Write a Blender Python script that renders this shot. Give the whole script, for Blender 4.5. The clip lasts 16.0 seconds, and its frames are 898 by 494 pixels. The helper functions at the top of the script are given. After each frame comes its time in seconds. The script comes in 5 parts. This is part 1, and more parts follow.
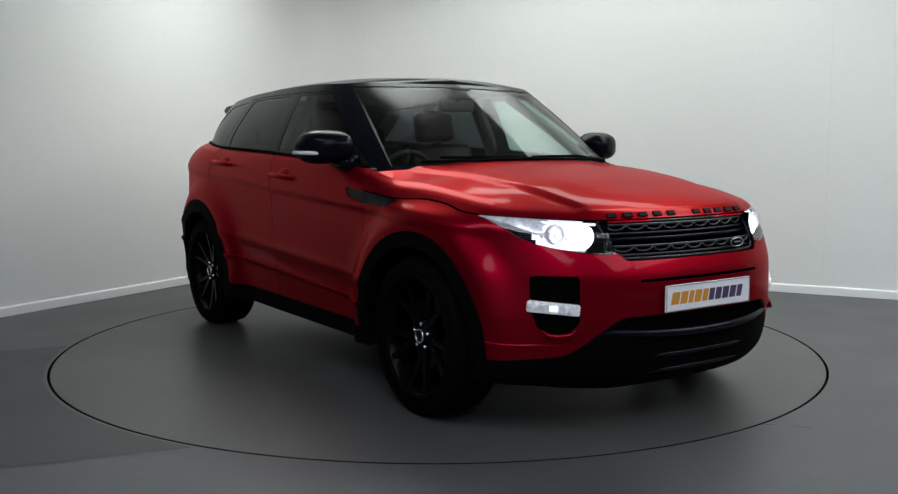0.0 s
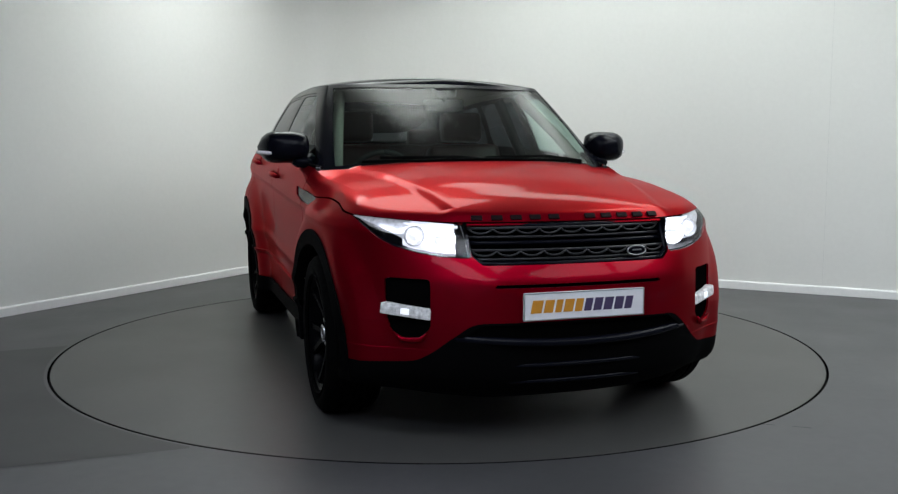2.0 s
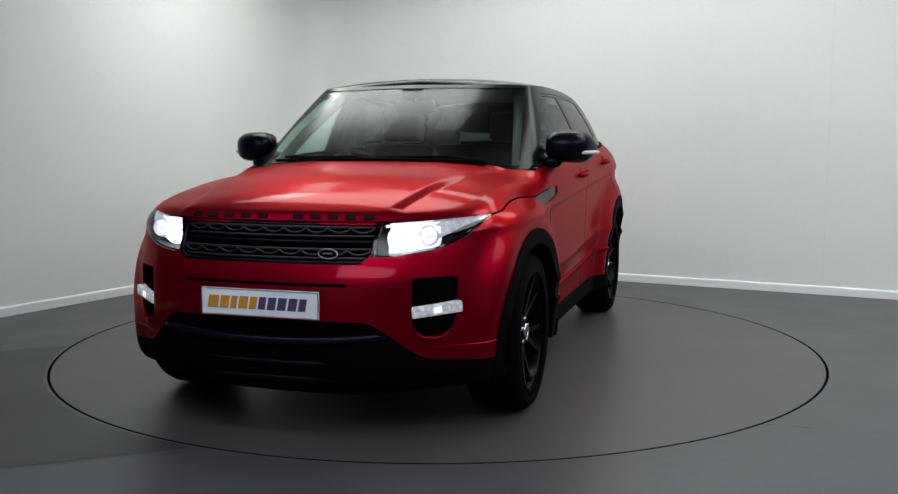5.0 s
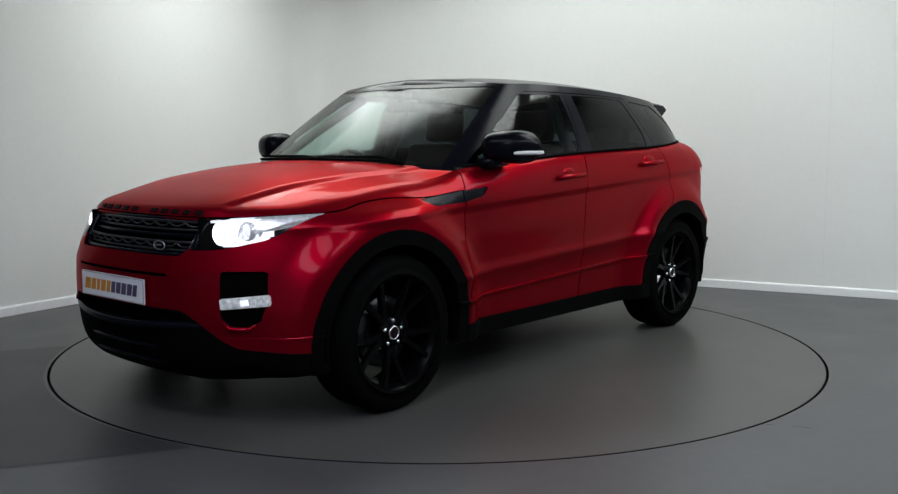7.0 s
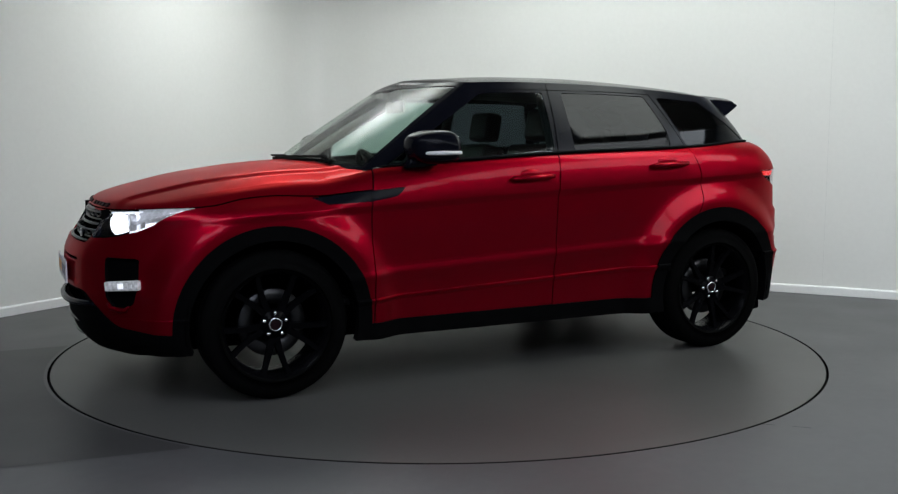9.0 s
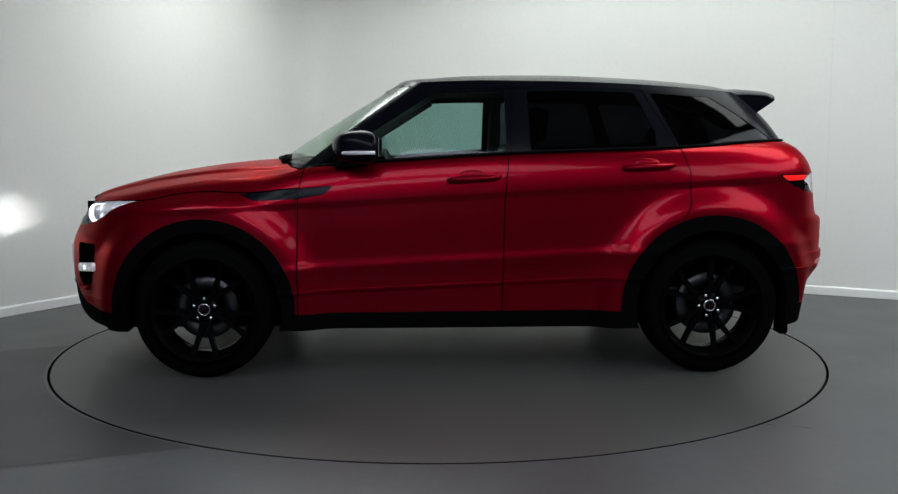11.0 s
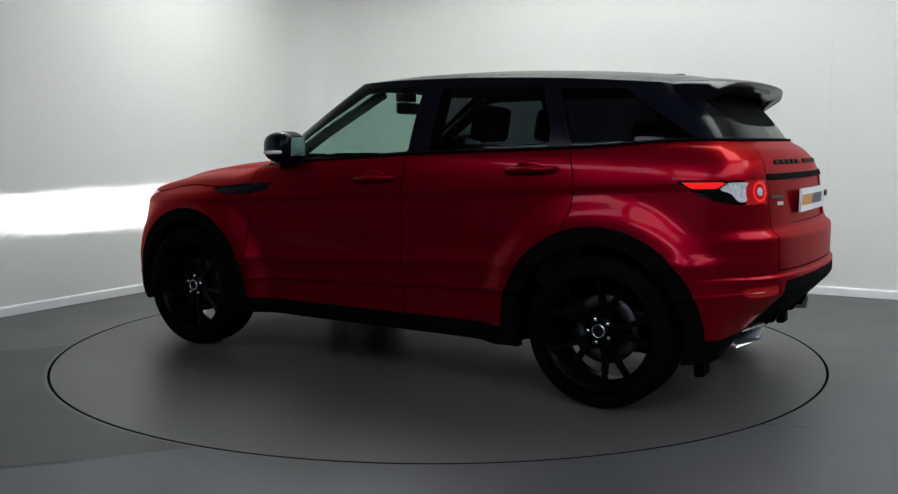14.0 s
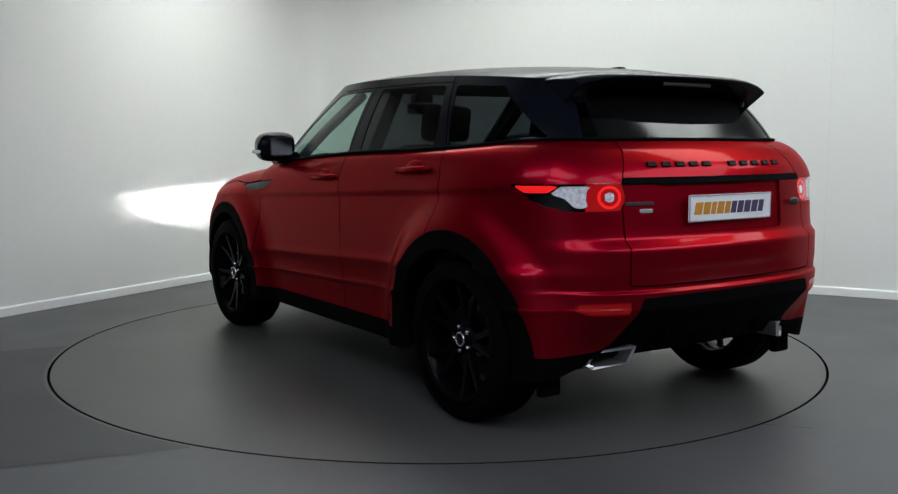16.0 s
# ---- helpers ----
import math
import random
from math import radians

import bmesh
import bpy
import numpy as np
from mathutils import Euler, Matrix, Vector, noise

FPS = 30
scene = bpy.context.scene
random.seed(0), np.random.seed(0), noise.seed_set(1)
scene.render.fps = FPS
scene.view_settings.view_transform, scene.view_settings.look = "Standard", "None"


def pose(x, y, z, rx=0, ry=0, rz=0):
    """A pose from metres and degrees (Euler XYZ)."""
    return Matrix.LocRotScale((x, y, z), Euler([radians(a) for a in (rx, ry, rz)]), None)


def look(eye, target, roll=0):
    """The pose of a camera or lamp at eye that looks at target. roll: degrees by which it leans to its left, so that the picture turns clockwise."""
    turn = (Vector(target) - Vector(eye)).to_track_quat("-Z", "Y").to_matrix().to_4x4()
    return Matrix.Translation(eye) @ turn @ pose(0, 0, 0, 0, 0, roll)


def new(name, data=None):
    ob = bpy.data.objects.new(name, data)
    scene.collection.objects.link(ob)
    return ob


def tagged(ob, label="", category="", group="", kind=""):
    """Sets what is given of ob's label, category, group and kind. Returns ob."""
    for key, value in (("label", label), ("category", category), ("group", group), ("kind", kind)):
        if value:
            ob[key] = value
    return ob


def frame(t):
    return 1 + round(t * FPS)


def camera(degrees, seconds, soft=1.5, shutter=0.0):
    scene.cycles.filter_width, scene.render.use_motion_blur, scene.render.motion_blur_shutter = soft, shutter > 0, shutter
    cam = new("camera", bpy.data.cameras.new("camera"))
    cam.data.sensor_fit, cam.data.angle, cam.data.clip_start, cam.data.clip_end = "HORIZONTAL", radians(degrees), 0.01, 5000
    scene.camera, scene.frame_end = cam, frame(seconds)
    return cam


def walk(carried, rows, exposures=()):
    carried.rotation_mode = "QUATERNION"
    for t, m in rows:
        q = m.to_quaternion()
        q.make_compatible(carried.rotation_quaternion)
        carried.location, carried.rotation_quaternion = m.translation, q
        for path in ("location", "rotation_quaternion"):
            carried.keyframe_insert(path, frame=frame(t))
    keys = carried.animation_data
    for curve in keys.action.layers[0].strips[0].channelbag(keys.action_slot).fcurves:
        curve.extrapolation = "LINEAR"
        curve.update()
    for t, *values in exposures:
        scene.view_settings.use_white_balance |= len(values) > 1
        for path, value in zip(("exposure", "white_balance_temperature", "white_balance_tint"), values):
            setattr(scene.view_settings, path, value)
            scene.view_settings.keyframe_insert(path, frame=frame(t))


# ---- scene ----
# ---- camera ----
EYE = Vector((0.0, -5.679, 1.211))
YAW, PITCH, ROLL = radians(0.59), radians(-6.27), 0.05
AIM = Vector((math.sin(YAW) * math.cos(PITCH), math.cos(YAW) * math.cos(PITCH), math.sin(PITCH)))
cam = camera(51.25, 16.0, soft=1.3)
VIEW = look(EYE, EYE + AIM, -ROLL)
walk(cam, [(0, VIEW), (16, VIEW)], exposures=[(0, -0.05), (16, -0.05)])

# ---- room plan: two walls meet in a far corner, two unseen ones added behind the camera ----
CORNER = Vector((-1.256, 4.071, 0))
ALONG_L = Vector((-0.497, -0.868, 0)).normalized()
ALONG_R = Vector((0.883, -0.470, 0)).normalized()
LEN_L, LEN_R, HEIGHT = 11.6, 9.6, 3.3


def room(u, v, z=0.0):
    """u metres along the west wall, v metres along the north wall."""
    return CORNER + ALONG_L * u + ALONG_R * v + Vector((0, 0, z))


# ---- light: a dim showroom with ceiling panels ----
world = bpy.data.worlds.new("world")
scene.world = world
world.use_nodes = True
world.node_tree.nodes["Background"].inputs[0].default_value = (0.6, 0.7, 0.8, 1)
world.node_tree.nodes["Background"].inputs[1].default_value = 0.02


def area_light(name, u, v, su, sv, watts, colour):
    d = bpy.data.lights.new(name, "AREA")
    d.shape, d.size, d.size_y, d.energy, d.color = "RECTANGLE", su, sv, watts, colour
    ob = new(name, d)
    m = Matrix((ALONG_L, ALONG_R, Vector((0, 0, 1)))).transposed().to_4x4()
    if m.to_3x3().determinant() < 0:
        m = Matrix((-ALONG_L, ALONG_R, Vector((0, 0, 1)))).transposed().to_4x4()
    ob.matrix_world = Matrix.Translation(room(u, v, HEIGHT - 0.09)) @ m
    return ob


COOL, WARM, BLUE = (0.74, 0.86, 1.0), (0.90, 1.0, 0.93), (0.58, 0.71, 1.0)
PANELS = [  # along west wall, along north wall, size, size, watts, colour
    (1.7, 0.75, 1.2, 0.4, 2.6, WARM),
    (2.2, 1.8, 1.2, 2.4, 34, WARM),
    (0.9, 3.6, 0.6, 3.2, 21, WARM),
    (2.2, 5.7, 1.2, 2.4, 33, WARM),
    (1.2, 7.6, 0.9, 1.2, 15, COOL),
    (3.2, 8.3, 3.0, 2.0, 30, COOL),
    (5.7, 8.3, 1.6, 1.6, 12, COOL),
    (6.6, 2.9, 0.8, 2.2, 13, BLUE),
    (6.6, 5.6, 1.2, 2.6, 18, BLUE),
    (8.6, 5.8, 1.2, 3.6, 50, BLUE),
]
for row in PANELS:
    area_light("ceiling_lamp", *row)


# ---- materials ----
def material(name, colour, rough=0.5, metal=0.0, coat=0.0, coat_rough=0.05, emit=None, strength=0.0,
             grain=0.0, grain_scale=40.0, stain=0.0, stain_scale=2.0, bump=0.0, bump_scale=200.0, ior=1.45, rough_var=0.0, spec=0.5, tint=None):
    m = bpy.data.materials.new(name)
    m.use_nodes = True
    nt = m.node_tree
    p = nt.nodes["Principled BSDF"]
    p.inputs["Base Color"].default_value = (*colour, 1)
    p.inputs["Roughness"].default_value = rough
    p.inputs["Metallic"].default_value = metal
    p.inputs["Coat Weight"].default_value = coat
    p.inputs["Coat Roughness"].default_value = coat_rough
    p.inputs["IOR"].default_value = ior
    p.inputs["Specular IOR Level"].default_value = spec
    if tint:
        p.inputs["Specular Tint"].default_value = (*tint, 1)
    if emit:
        p.inputs["Emission Color"].default_value = (*emit, 1)
        p.inputs["Emission Strength"].default_value = strength
    co = nt.nodes.new("ShaderNodeTexCoord")
    src = None
    for amount, scale, detail in ((grain, grain_scale, 4), (stain, stain_scale, 5)):
        if amount <= 0:
            continue
        n = nt.nodes.new("ShaderNodeTexNoise")
        n.inputs["Scale"].default_value, n.inputs["Detail"].default_value = scale, detail
        nt.links.new(co.outputs["Object"], n.inputs["Vector"])
        r = nt.nodes.new("ShaderNodeMapRange")
        r.inputs["From Min"].default_value, r.inputs["From Max"].default_value = 0.3, 0.7
        r.inputs["To Min"].default_value, r.inputs["To Max"].default_value = 1 - amount, 1 + amount
        nt.links.new(n.outputs["Fac"], r.inputs["Value"])
        mul = nt.nodes.new("ShaderNodeMix")
        mul.data_type, mul.blend_type = "RGBA", "MULTIPLY"
        mul.inputs["Factor"].default_value = 1
        mul.inputs["A"].default_value = (*colour, 1)
        if src:
            nt.links.new(src, mul.inputs["A"])
        nt.links.new(r.outputs["Result"], mul.inputs["B"])
        src = mul.outputs["Result"]
        if rough_var and scale == stain_scale:
            rr = nt.nodes.new("ShaderNodeMapRange")
            rr.inputs["To Min"].default_value, rr.inputs["To Max"].default_value = rough - rough_var, rough + rough_var
            nt.links.new(n.outputs["Fac"], rr.inputs["Value"])
            nt.links.new(rr.outputs["Result"], p.inputs["Roughness"])
    if src:
        nt.links.new(src, p.inputs["Base Color"])
    if bump > 0:
        n = nt.nodes.new("ShaderNodeTexNoise")
        n.inputs["Scale"].default_value, n.inputs["Detail"].default_value = bump_scale, 3
        nt.links.new(co.outputs["Object"], n.inputs["Vector"])
        b = nt.nodes.new("ShaderNodeBump")
        b.inputs["Strength"].default_value, b.inputs["Distance"].default_value = bump, 0.002
        nt.links.new(n.outputs["Fac"], b.inputs["Height"])
        nt.links.new(b.outputs["Normal"], p.inputs["Normal"])
    return m


def pane(name, tint, gloss=0.1, rough=0.09):
    """A thin sheet of glass: light goes straight through, tinted, and its skin is glossy."""
    m = bpy.data.materials.new(name)
    m.use_nodes = True
    nt = m.node_tree
    nt.nodes.clear()
    out = nt.nodes.new("ShaderNodeOutputMaterial")
    mix = nt.nodes.new("ShaderNodeMixShader")
    tr = nt.nodes.new("ShaderNodeBsdfTransparent")
    gl = nt.nodes.new("ShaderNodeBsdfGlossy")
    lw = nt.nodes.new("ShaderNodeLayerWeight")
    lw.inputs["Blend"].default_value = 0.5
    pw = nt.nodes.new("ShaderNodeMath")
    pw.operation, pw.inputs[1].default_value = "POWER", 5.0
    nt.links.new(lw.outputs["Facing"], pw.inputs[0])
    fr = nt.nodes.new("ShaderNodeMath")
    fr.operation, fr.inputs[1].default_value, fr.inputs[2].default_value = "MULTIPLY_ADD", 0.7, gloss * 0.35
    nt.links.new(pw.outputs[0], fr.inputs[0])
    tr.inputs["Color"].default_value = (*tint, 1)
    gl.inputs["Roughness"].default_value = rough
    nt.links.new(fr.outputs[0], mix.inputs[0])
    nt.links.new(tr.outputs[0], mix.inputs[1])
    nt.links.new(gl.outputs[0], mix.inputs[2])
    nt.links.new(mix.outputs[0], out.inputs[0])
    return m


RED = material("red paint", (0.245, 0.0005, 0.010), 0.37, 0.78, 0.15, 0.06, spec=0.12, grain=0.05, grain_scale=900, stain=0.03, stain_scale=3, tint=(1.0, 0.08, 0.14))
BLACK_GLOSS = material("black gloss paint", (0.004, 0.0045, 0.008), 0.24, 0, 0.0, 0.08, grain=0.1, grain_scale=300, ior=1.20)
ROOF_BLACK = material("black roof paint", (0.004, 0.0045, 0.008), 0.2, 0, 0.0, 0.14, grain=0.1, grain_scale=300, ior=1.19)
TRIM = material("black trim plastic", (0.002, 0.002, 0.0022), 0.75, grain=0.15, grain_scale=300, bump=0.2, bump_scale=600, ior=1.10)
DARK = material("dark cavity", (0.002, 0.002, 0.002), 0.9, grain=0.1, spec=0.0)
RUBBER = material("tyre rubber", (0.0025, 0.0025, 0.0025), 0.7, grain=0.2, grain_scale=60, bump=0.3, bump_scale=300, ior=1.08)
RIM = material("black alloy", (0.002, 0.002, 0.0025), 0.26, grain=0.1, ior=1.13)
STEEL = material("bare steel", (0.07, 0.07, 0.072), 0.4, 1.0, grain=0.1, grain_scale=120)
CHROME = material("bright chrome", (0.7, 0.7, 0.72), 0.15, 1.0, grain=0.03)
SILVER = material("satin silver", (0.55, 0.55, 0.56), 0.3, 0.9, grain=0.05)
MESH_GREY = material("satin grey grille bar", (0.035, 0.035, 0.038), 0.35, 0.3, grain=0.1)
WHITE_LAMP = material("white lamp", (0.9, 0.9, 0.9), 0.3, emit=(0.88, 0.92, 1.0), strength=2.2)
GLOW = material("headlamp bowl glow", (0.8, 0.8, 0.85), 0.2, 0.6, emit=(0.85, 0.9, 1.0), strength=1.0)
BEAM = material("projector source", (0.9, 0.9, 0.9), 0.3, emit=(1.0, 0.97, 0.90), strength=42000)
RED_LAMP = material("red lamp", (0.5, 0.01, 0.01), 0.2, emit=(1.0, 0.014, 0.014), strength=0.85)
RED_LENS = material("red lens", (0.22, 0.003, 0.004), 0.12, coat=0.2, emit=(1.0, 0.012, 0.012), strength=0.24)
# weak emission imitates light thrown back by the bumper reflectors
REFLECTOR = material("red reflector with painted glow", (0.16, 0.001, 0.002), 0.25, coat=0.1, emit=(1.0, 0.004, 0.004), strength=0.10)
# emission brightens these clear lenses beyond the light they receive
CLEAR_LENS = material("frosted lens with added glow", (0.78, 0.78, 0.80), 0.18, 0.35, grain=0.4, grain_scale=60, emit=(0.9, 0.95, 1), strength=0.14)
LAMP_TAIL = material("lit ribbed lamp tail", (0.72, 0.72, 0.75), 0.2, 0.5, grain=0.45, grain_scale=45, emit=(0.86, 0.92, 1.0), strength=0.28)
PLATE = material("white plate", (0.86, 0.86, 0.88), 0.25, grain=0.02)
ORANGE = material("orange print", (0.62, 0.27, 0.03), 0.4, grain=0.05)
PURPLE = material("purple print", (0.075, 0.055, 0.12), 0.4, grain=0.05)
LETTER = material("dark satin letters", (0.010, 0.004, 0.005), 0.5, 0.0, grain=0.05, ior=1.15)
SEAT = material("dark red leather", (0.035, 0.008, 0.007), 0.5, grain=0.2, grain_scale=30, bump=0.3)
CABIN = material("black cabin plastic", (0.014, 0.014, 0.014), 0.6, grain=0.15, bump=0.2)
LINING = material("pale headlining", (0.28, 0.28, 0.25), 0.9, grain=0.1)
WINDSCREEN = pane("windscreen glass", (0.66, 0.77, 0.70), 0.11, 0.22)
SIDE_GLASS = pane("green side glass", (0.46, 0.62, 0.59), 0.10, 0.06)
PRIVACY = pane("privacy glass", (0.05, 0.055, 0.065), 0.05, 0.05)
REAR_GLASS = pane("dark rear glass", (0.07, 0.075, 0.085), 0.16, 0.12)
DOME = bpy.data.materials.new("glowing lamp dome")
DOME.use_nodes = True
DOME.node_tree.nodes.clear()
_out, _add = DOME.node_tree.nodes.new("ShaderNodeOutputMaterial"), DOME.node_tree.nodes.new("ShaderNodeAddShader")
_tr, _em = DOME.node_tree.nodes.new("ShaderNodeBsdfTransparent"), DOME.node_tree.nodes.new("ShaderNodeEmission")
_em.inputs["Color"].default_value, _em.inputs["Strength"].default_value = (0.88, 0.93, 1.0, 1), 1.2
DOME.node_tree.links.new(_tr.outputs[0], _add.inputs[0])
DOME.node_tree.links.new(_em.outputs[0], _add.inputs[1])
DOME.node_tree.links.new(_add.outputs[0], _out.inputs[0])
LENS = pane("clear polycarbonate", (0.92, 0.92, 0.95), 0.1)
# out-of-view walls: grey and dark tones chosen to shape reflections on the car
WALL_GREY = material("unseen grey wall", (0.52, 0.52, 0.54), 0.65, grain=0.03, grain_scale=30, stain=0.04, stain_scale=0.6)
WALL_DARK = material("unseen dark wall", (0.05, 0.05, 0.053), 0.7, grain=0.05, grain_scale=30, stain=0.05, stain_scale=0.6)
WALL = material("painted wall", (0.72, 0.72, 0.70), 0.6, grain=0.012, grain_scale=30, stain=0.02, stain_scale=0.6, bump=0.05, bump_scale=120)
WALL_SEAM = material("wall joint filler", (0.67, 0.67, 0.655), 0.7, grain=0.05)
SKIRT = material("white skirting", (0.8, 0.8, 0.8), 0.4, grain=0.02)
FLOOR = material("grey floor paint", (0.058, 0.058, 0.060), 0.42, grain=0.07, grain_scale=18, stain=0.2, stain_scale=1.3, bump=0.12, bump_scale=150, rough_var=0.16)
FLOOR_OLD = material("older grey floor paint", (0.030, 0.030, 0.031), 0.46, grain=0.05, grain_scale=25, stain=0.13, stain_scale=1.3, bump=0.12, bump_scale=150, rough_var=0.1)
DISC = material("grey turntable paint", (0.060, 0.059, 0.056), 0.40, grain=0.05, grain_scale=25, stain=0.12, stain_scale=1.1, bump=0.1, bump_scale=150, rough_var=0.1)
CEIL = material("grey ceiling", (0.42, 0.42, 0.42), 0.8, grain=0.02)
PANEL = material("lamp diffuser", (0.9, 0.9, 0.9), 0.4, emit=(0.95, 0.98, 1.0), strength=3)


# ---- mesh helpers ----
def part(name, bm, mat, parent=None, label="", smooth=False):
    me = bpy.data.meshes.new(name)
    bm.to_mesh(me)
    bm.free()
    me.materials.append(mat)
    if smooth:
        me.shade_smooth()
    ob = new(name, me)
    ob.parent = parent
    return tagged(ob, label)


def sheet(name, V, F, mat, parent=None, label="", smooth=True, weld=True):
    """One mesh out of points and faces."""
    me = bpy.data.meshes.new(name)
    me.from_pydata([tuple(map(float, v[:3])) for v in V], [], [tuple(f) for f in F])
    if len(V) and len(V[0]) >= 8:
        me.materials.append(mat)
        me.shade_smooth()
        me.normals_split_custom_set_from_vertices([tuple(map(float, v[5:8])) for v in V])
        ob = new(name, me)
        ob.parent = parent
        return tagged(ob, label)
    bm = bmesh.new()
    bm.from_mesh(me)
    if weld:
        bmesh.ops.remove_doubles(bm, verts=bm.verts, dist=2e-5)
    loose = [v for v in bm.verts if not v.link_faces]
    bmesh.ops.delete(bm, geom=loose, context="VERTS")
    bm.to_mesh(me)
    bm.free()
    me.materials.append(mat)
    if smooth:
        me.shade_smooth()
    ob = new(name, me)
    ob.parent = parent
    return tagged(ob, label)


def box_bm(sx, sy, sz, bevel=0.0, at=(0, 0, 0), seg=2, m=None):
    bm = bmesh.new()
    bmesh.ops.create_cube(bm, size=1.0)
    bmesh.ops.scale(bm, vec=(sx, sy, sz), verts=bm.verts)
    if bevel:
        bmesh.ops.bevel(bm, geom=bm.edges, offset=bevel, segments=seg, affect="EDGES", profile=0.6)
    if m:
        bm.transform(m)
    bmesh.ops.translate(bm, vec=at, verts=bm.verts)
    return bm


def revolve(profile, n=64, axis="y", close=False):
    """Points (radius, along) turned round an axis."""
    V, F = [], []
    k = len(profile)
    for i in range(n):
        a = 2 * math.pi * i / n
        for r, h in profile:
            c, s = r * math.cos(a), r * math.sin(a)
            V.append((c, h, s) if axis == "y" else (c, s, h) if axis == "z" else (h, c, s))
    for i in range(n):
        j = (i + 1) % n
        for q in range(k if close else k - 1):
            r2 = (q + 1) % k
            F.append((i * k + q, i * k + r2, j * k + r2, j * k + q))
    return V, F


def tube(points, radius, n=8):
    """A round bar along points, with closed ends."""
    pts = [Vector(p) for p in points]
    V, F = [], []
    for i, p in enumerate(pts):
        d = (pts[min(i + 1, len(pts) - 1)] - pts[max(i - 1, 0)]).normalized()
        a = d.orthogonal().normalized() if i == 0 else (prev - d * prev.dot(d)).normalized()
        prev = a
        b = d.cross(a)
        r = radius[i] if isinstance(radius, (list, tuple)) else radius
        for j in range(n):
            t = 2 * math.pi * j / n
            V.append(p + (a * math.cos(t) + b * math.sin(t)) * r)
    for i in range(len(pts) - 1):
        for j in range(n):
            k = (j + 1) % n
            F.append((i * n + j, i * n + k, i * n + n + k, i * n + n + j))
    F.append(tuple(range(n))[::-1])
    F.append(tuple(len(V) - n + j for j in range(n)))
    return V, F


def curve(keys):
    """A smooth curve through (x, value) keys that does not overshoot."""
    keys = sorted(keys)
    x = np.array([k[0] for k in keys], float)
    y = np.array([k[1] for k in keys], float)
    h = np.diff(x)
    d = np.diff(y) / h
    m = np.zeros(len(x))
    m[0], m[-1] = d[0], d[-1]
    for i in range(1, len(x) - 1):
        if d[i - 1] * d[i] > 0:
            w1, w2 = 2 * h[i] + h[i - 1], h[i] + 2 * h[i - 1]
            m[i] = (w1 + w2) / (w1 / d[i - 1] + w2 / d[i])

    def f(q):
        q = np.clip(np.asarray(q, float), x[0], x[-1])
        i = np.clip(np.searchsorted(x, q) - 1, 0, len(x) - 2)
        t = (q - x[i]) / h[i]
        return ((1 + 2 * t) * (1 - t) ** 2 * y[i] + t * (1 - t) ** 2 * h[i] * m[i]
                + t * t * (3 - 2 * t) * y[i + 1] + t * t * (t - 1) * h[i] * m[i + 1])
    return f


def step(a, b, q):
    t = np.clip((q - a) / (b - a), 0, 1)
    return t * t * (3 - 2 * t)


def inside(poly, a, b, rounding=0.0):
    """Signed distance of the points (a, b) to a polygon, below zero inside it."""
    n = len(poly)
    best = np.full(len(a), 1e9)
    sign = np.ones(len(a))
    for i in range(n):
        (x0, y0), (x1, y1) = poly[i], poly[(i + 1) % n]
        ex, ey = x1 - x0, y1 - y0
        t = np.clip(((a - x0) * ex + (b - y0) * ey) / (ex * ex + ey * ey + 1e-12), 0, 1)
        best = np.minimum(best, np.hypot(a - x0 - t * ex, b - y0 - t * ey))
        cross = (y0 > b) != (y1 > b)
        if ey:
            sign = np.where(cross & (a < ex * (b - y0) / ey + x0), -sign, sign)
    return best * sign - rounding


def cut(V, F, d):
    """Splits a sheet where d crosses zero: the faces with d below zero, the others, and the points with those of the cut added."""
    d = np.where(np.abs(d) < 1e-7, 1e-7, d)
    low = d < 0
    extra, made, A, B = [], {}, [], []
    n0 = len(V)
    dl, lows = d.tolist(), low.tolist()
    for f in F:
        k = 0
        for i in f:
            k += lows[i]
        if k == len(f):
            A.append(f)
        elif k == 0:
            B.append(f)
        else:
            fa, fb = [], []
            for i, j in zip(f, f[1:] + f[:1]):
                (fa if lows[i] else fb).append(i)
                if lows[i] != lows[j]:
                    key = (min(i, j), max(i, j))
                    if key not in made:
                        p, q = key
                        t = dl[p] / (dl[p] - dl[q])
                        made[key] = n0 + len(extra)
                        extra.append(V[p] * (1 - t) + V[q] * t)
                    fa.append(made[key])
                    fb.append(made[key])
            if len(fa) > 2:
                A.append(fa)
            if len(fb) > 2:
                B.append(fb)
    if extra:
        V = np.vstack([V, np.array(extra)])
    return V, A, B


def pack(V, F):
    used = sorted({i for f in F for i in f})
    at = {u: k for k, u in enumerate(used)}
    return V[used] if used else V[:0], [[at[i] for i in f] for f in F]


def normals(V, F):
    """The sheet's own directions where it carries them, else those of its faces."""
    if V.shape[1] >= 8:
        return V[:, 5:8] / np.maximum(np.linalg.norm(V[:, 5:8], axis=1), 1e-9)[:, None]
    N = np.zeros((len(V), 3))
    for f in F:
        p = V[f][:, :3]
        n = np.cross(p, np.roll(p, -1, axis=0)).sum(0)
        for i in f:
            N[i] += n
    return N / np.maximum(np.linalg.norm(N, axis=1), 1e-9)[:, None]


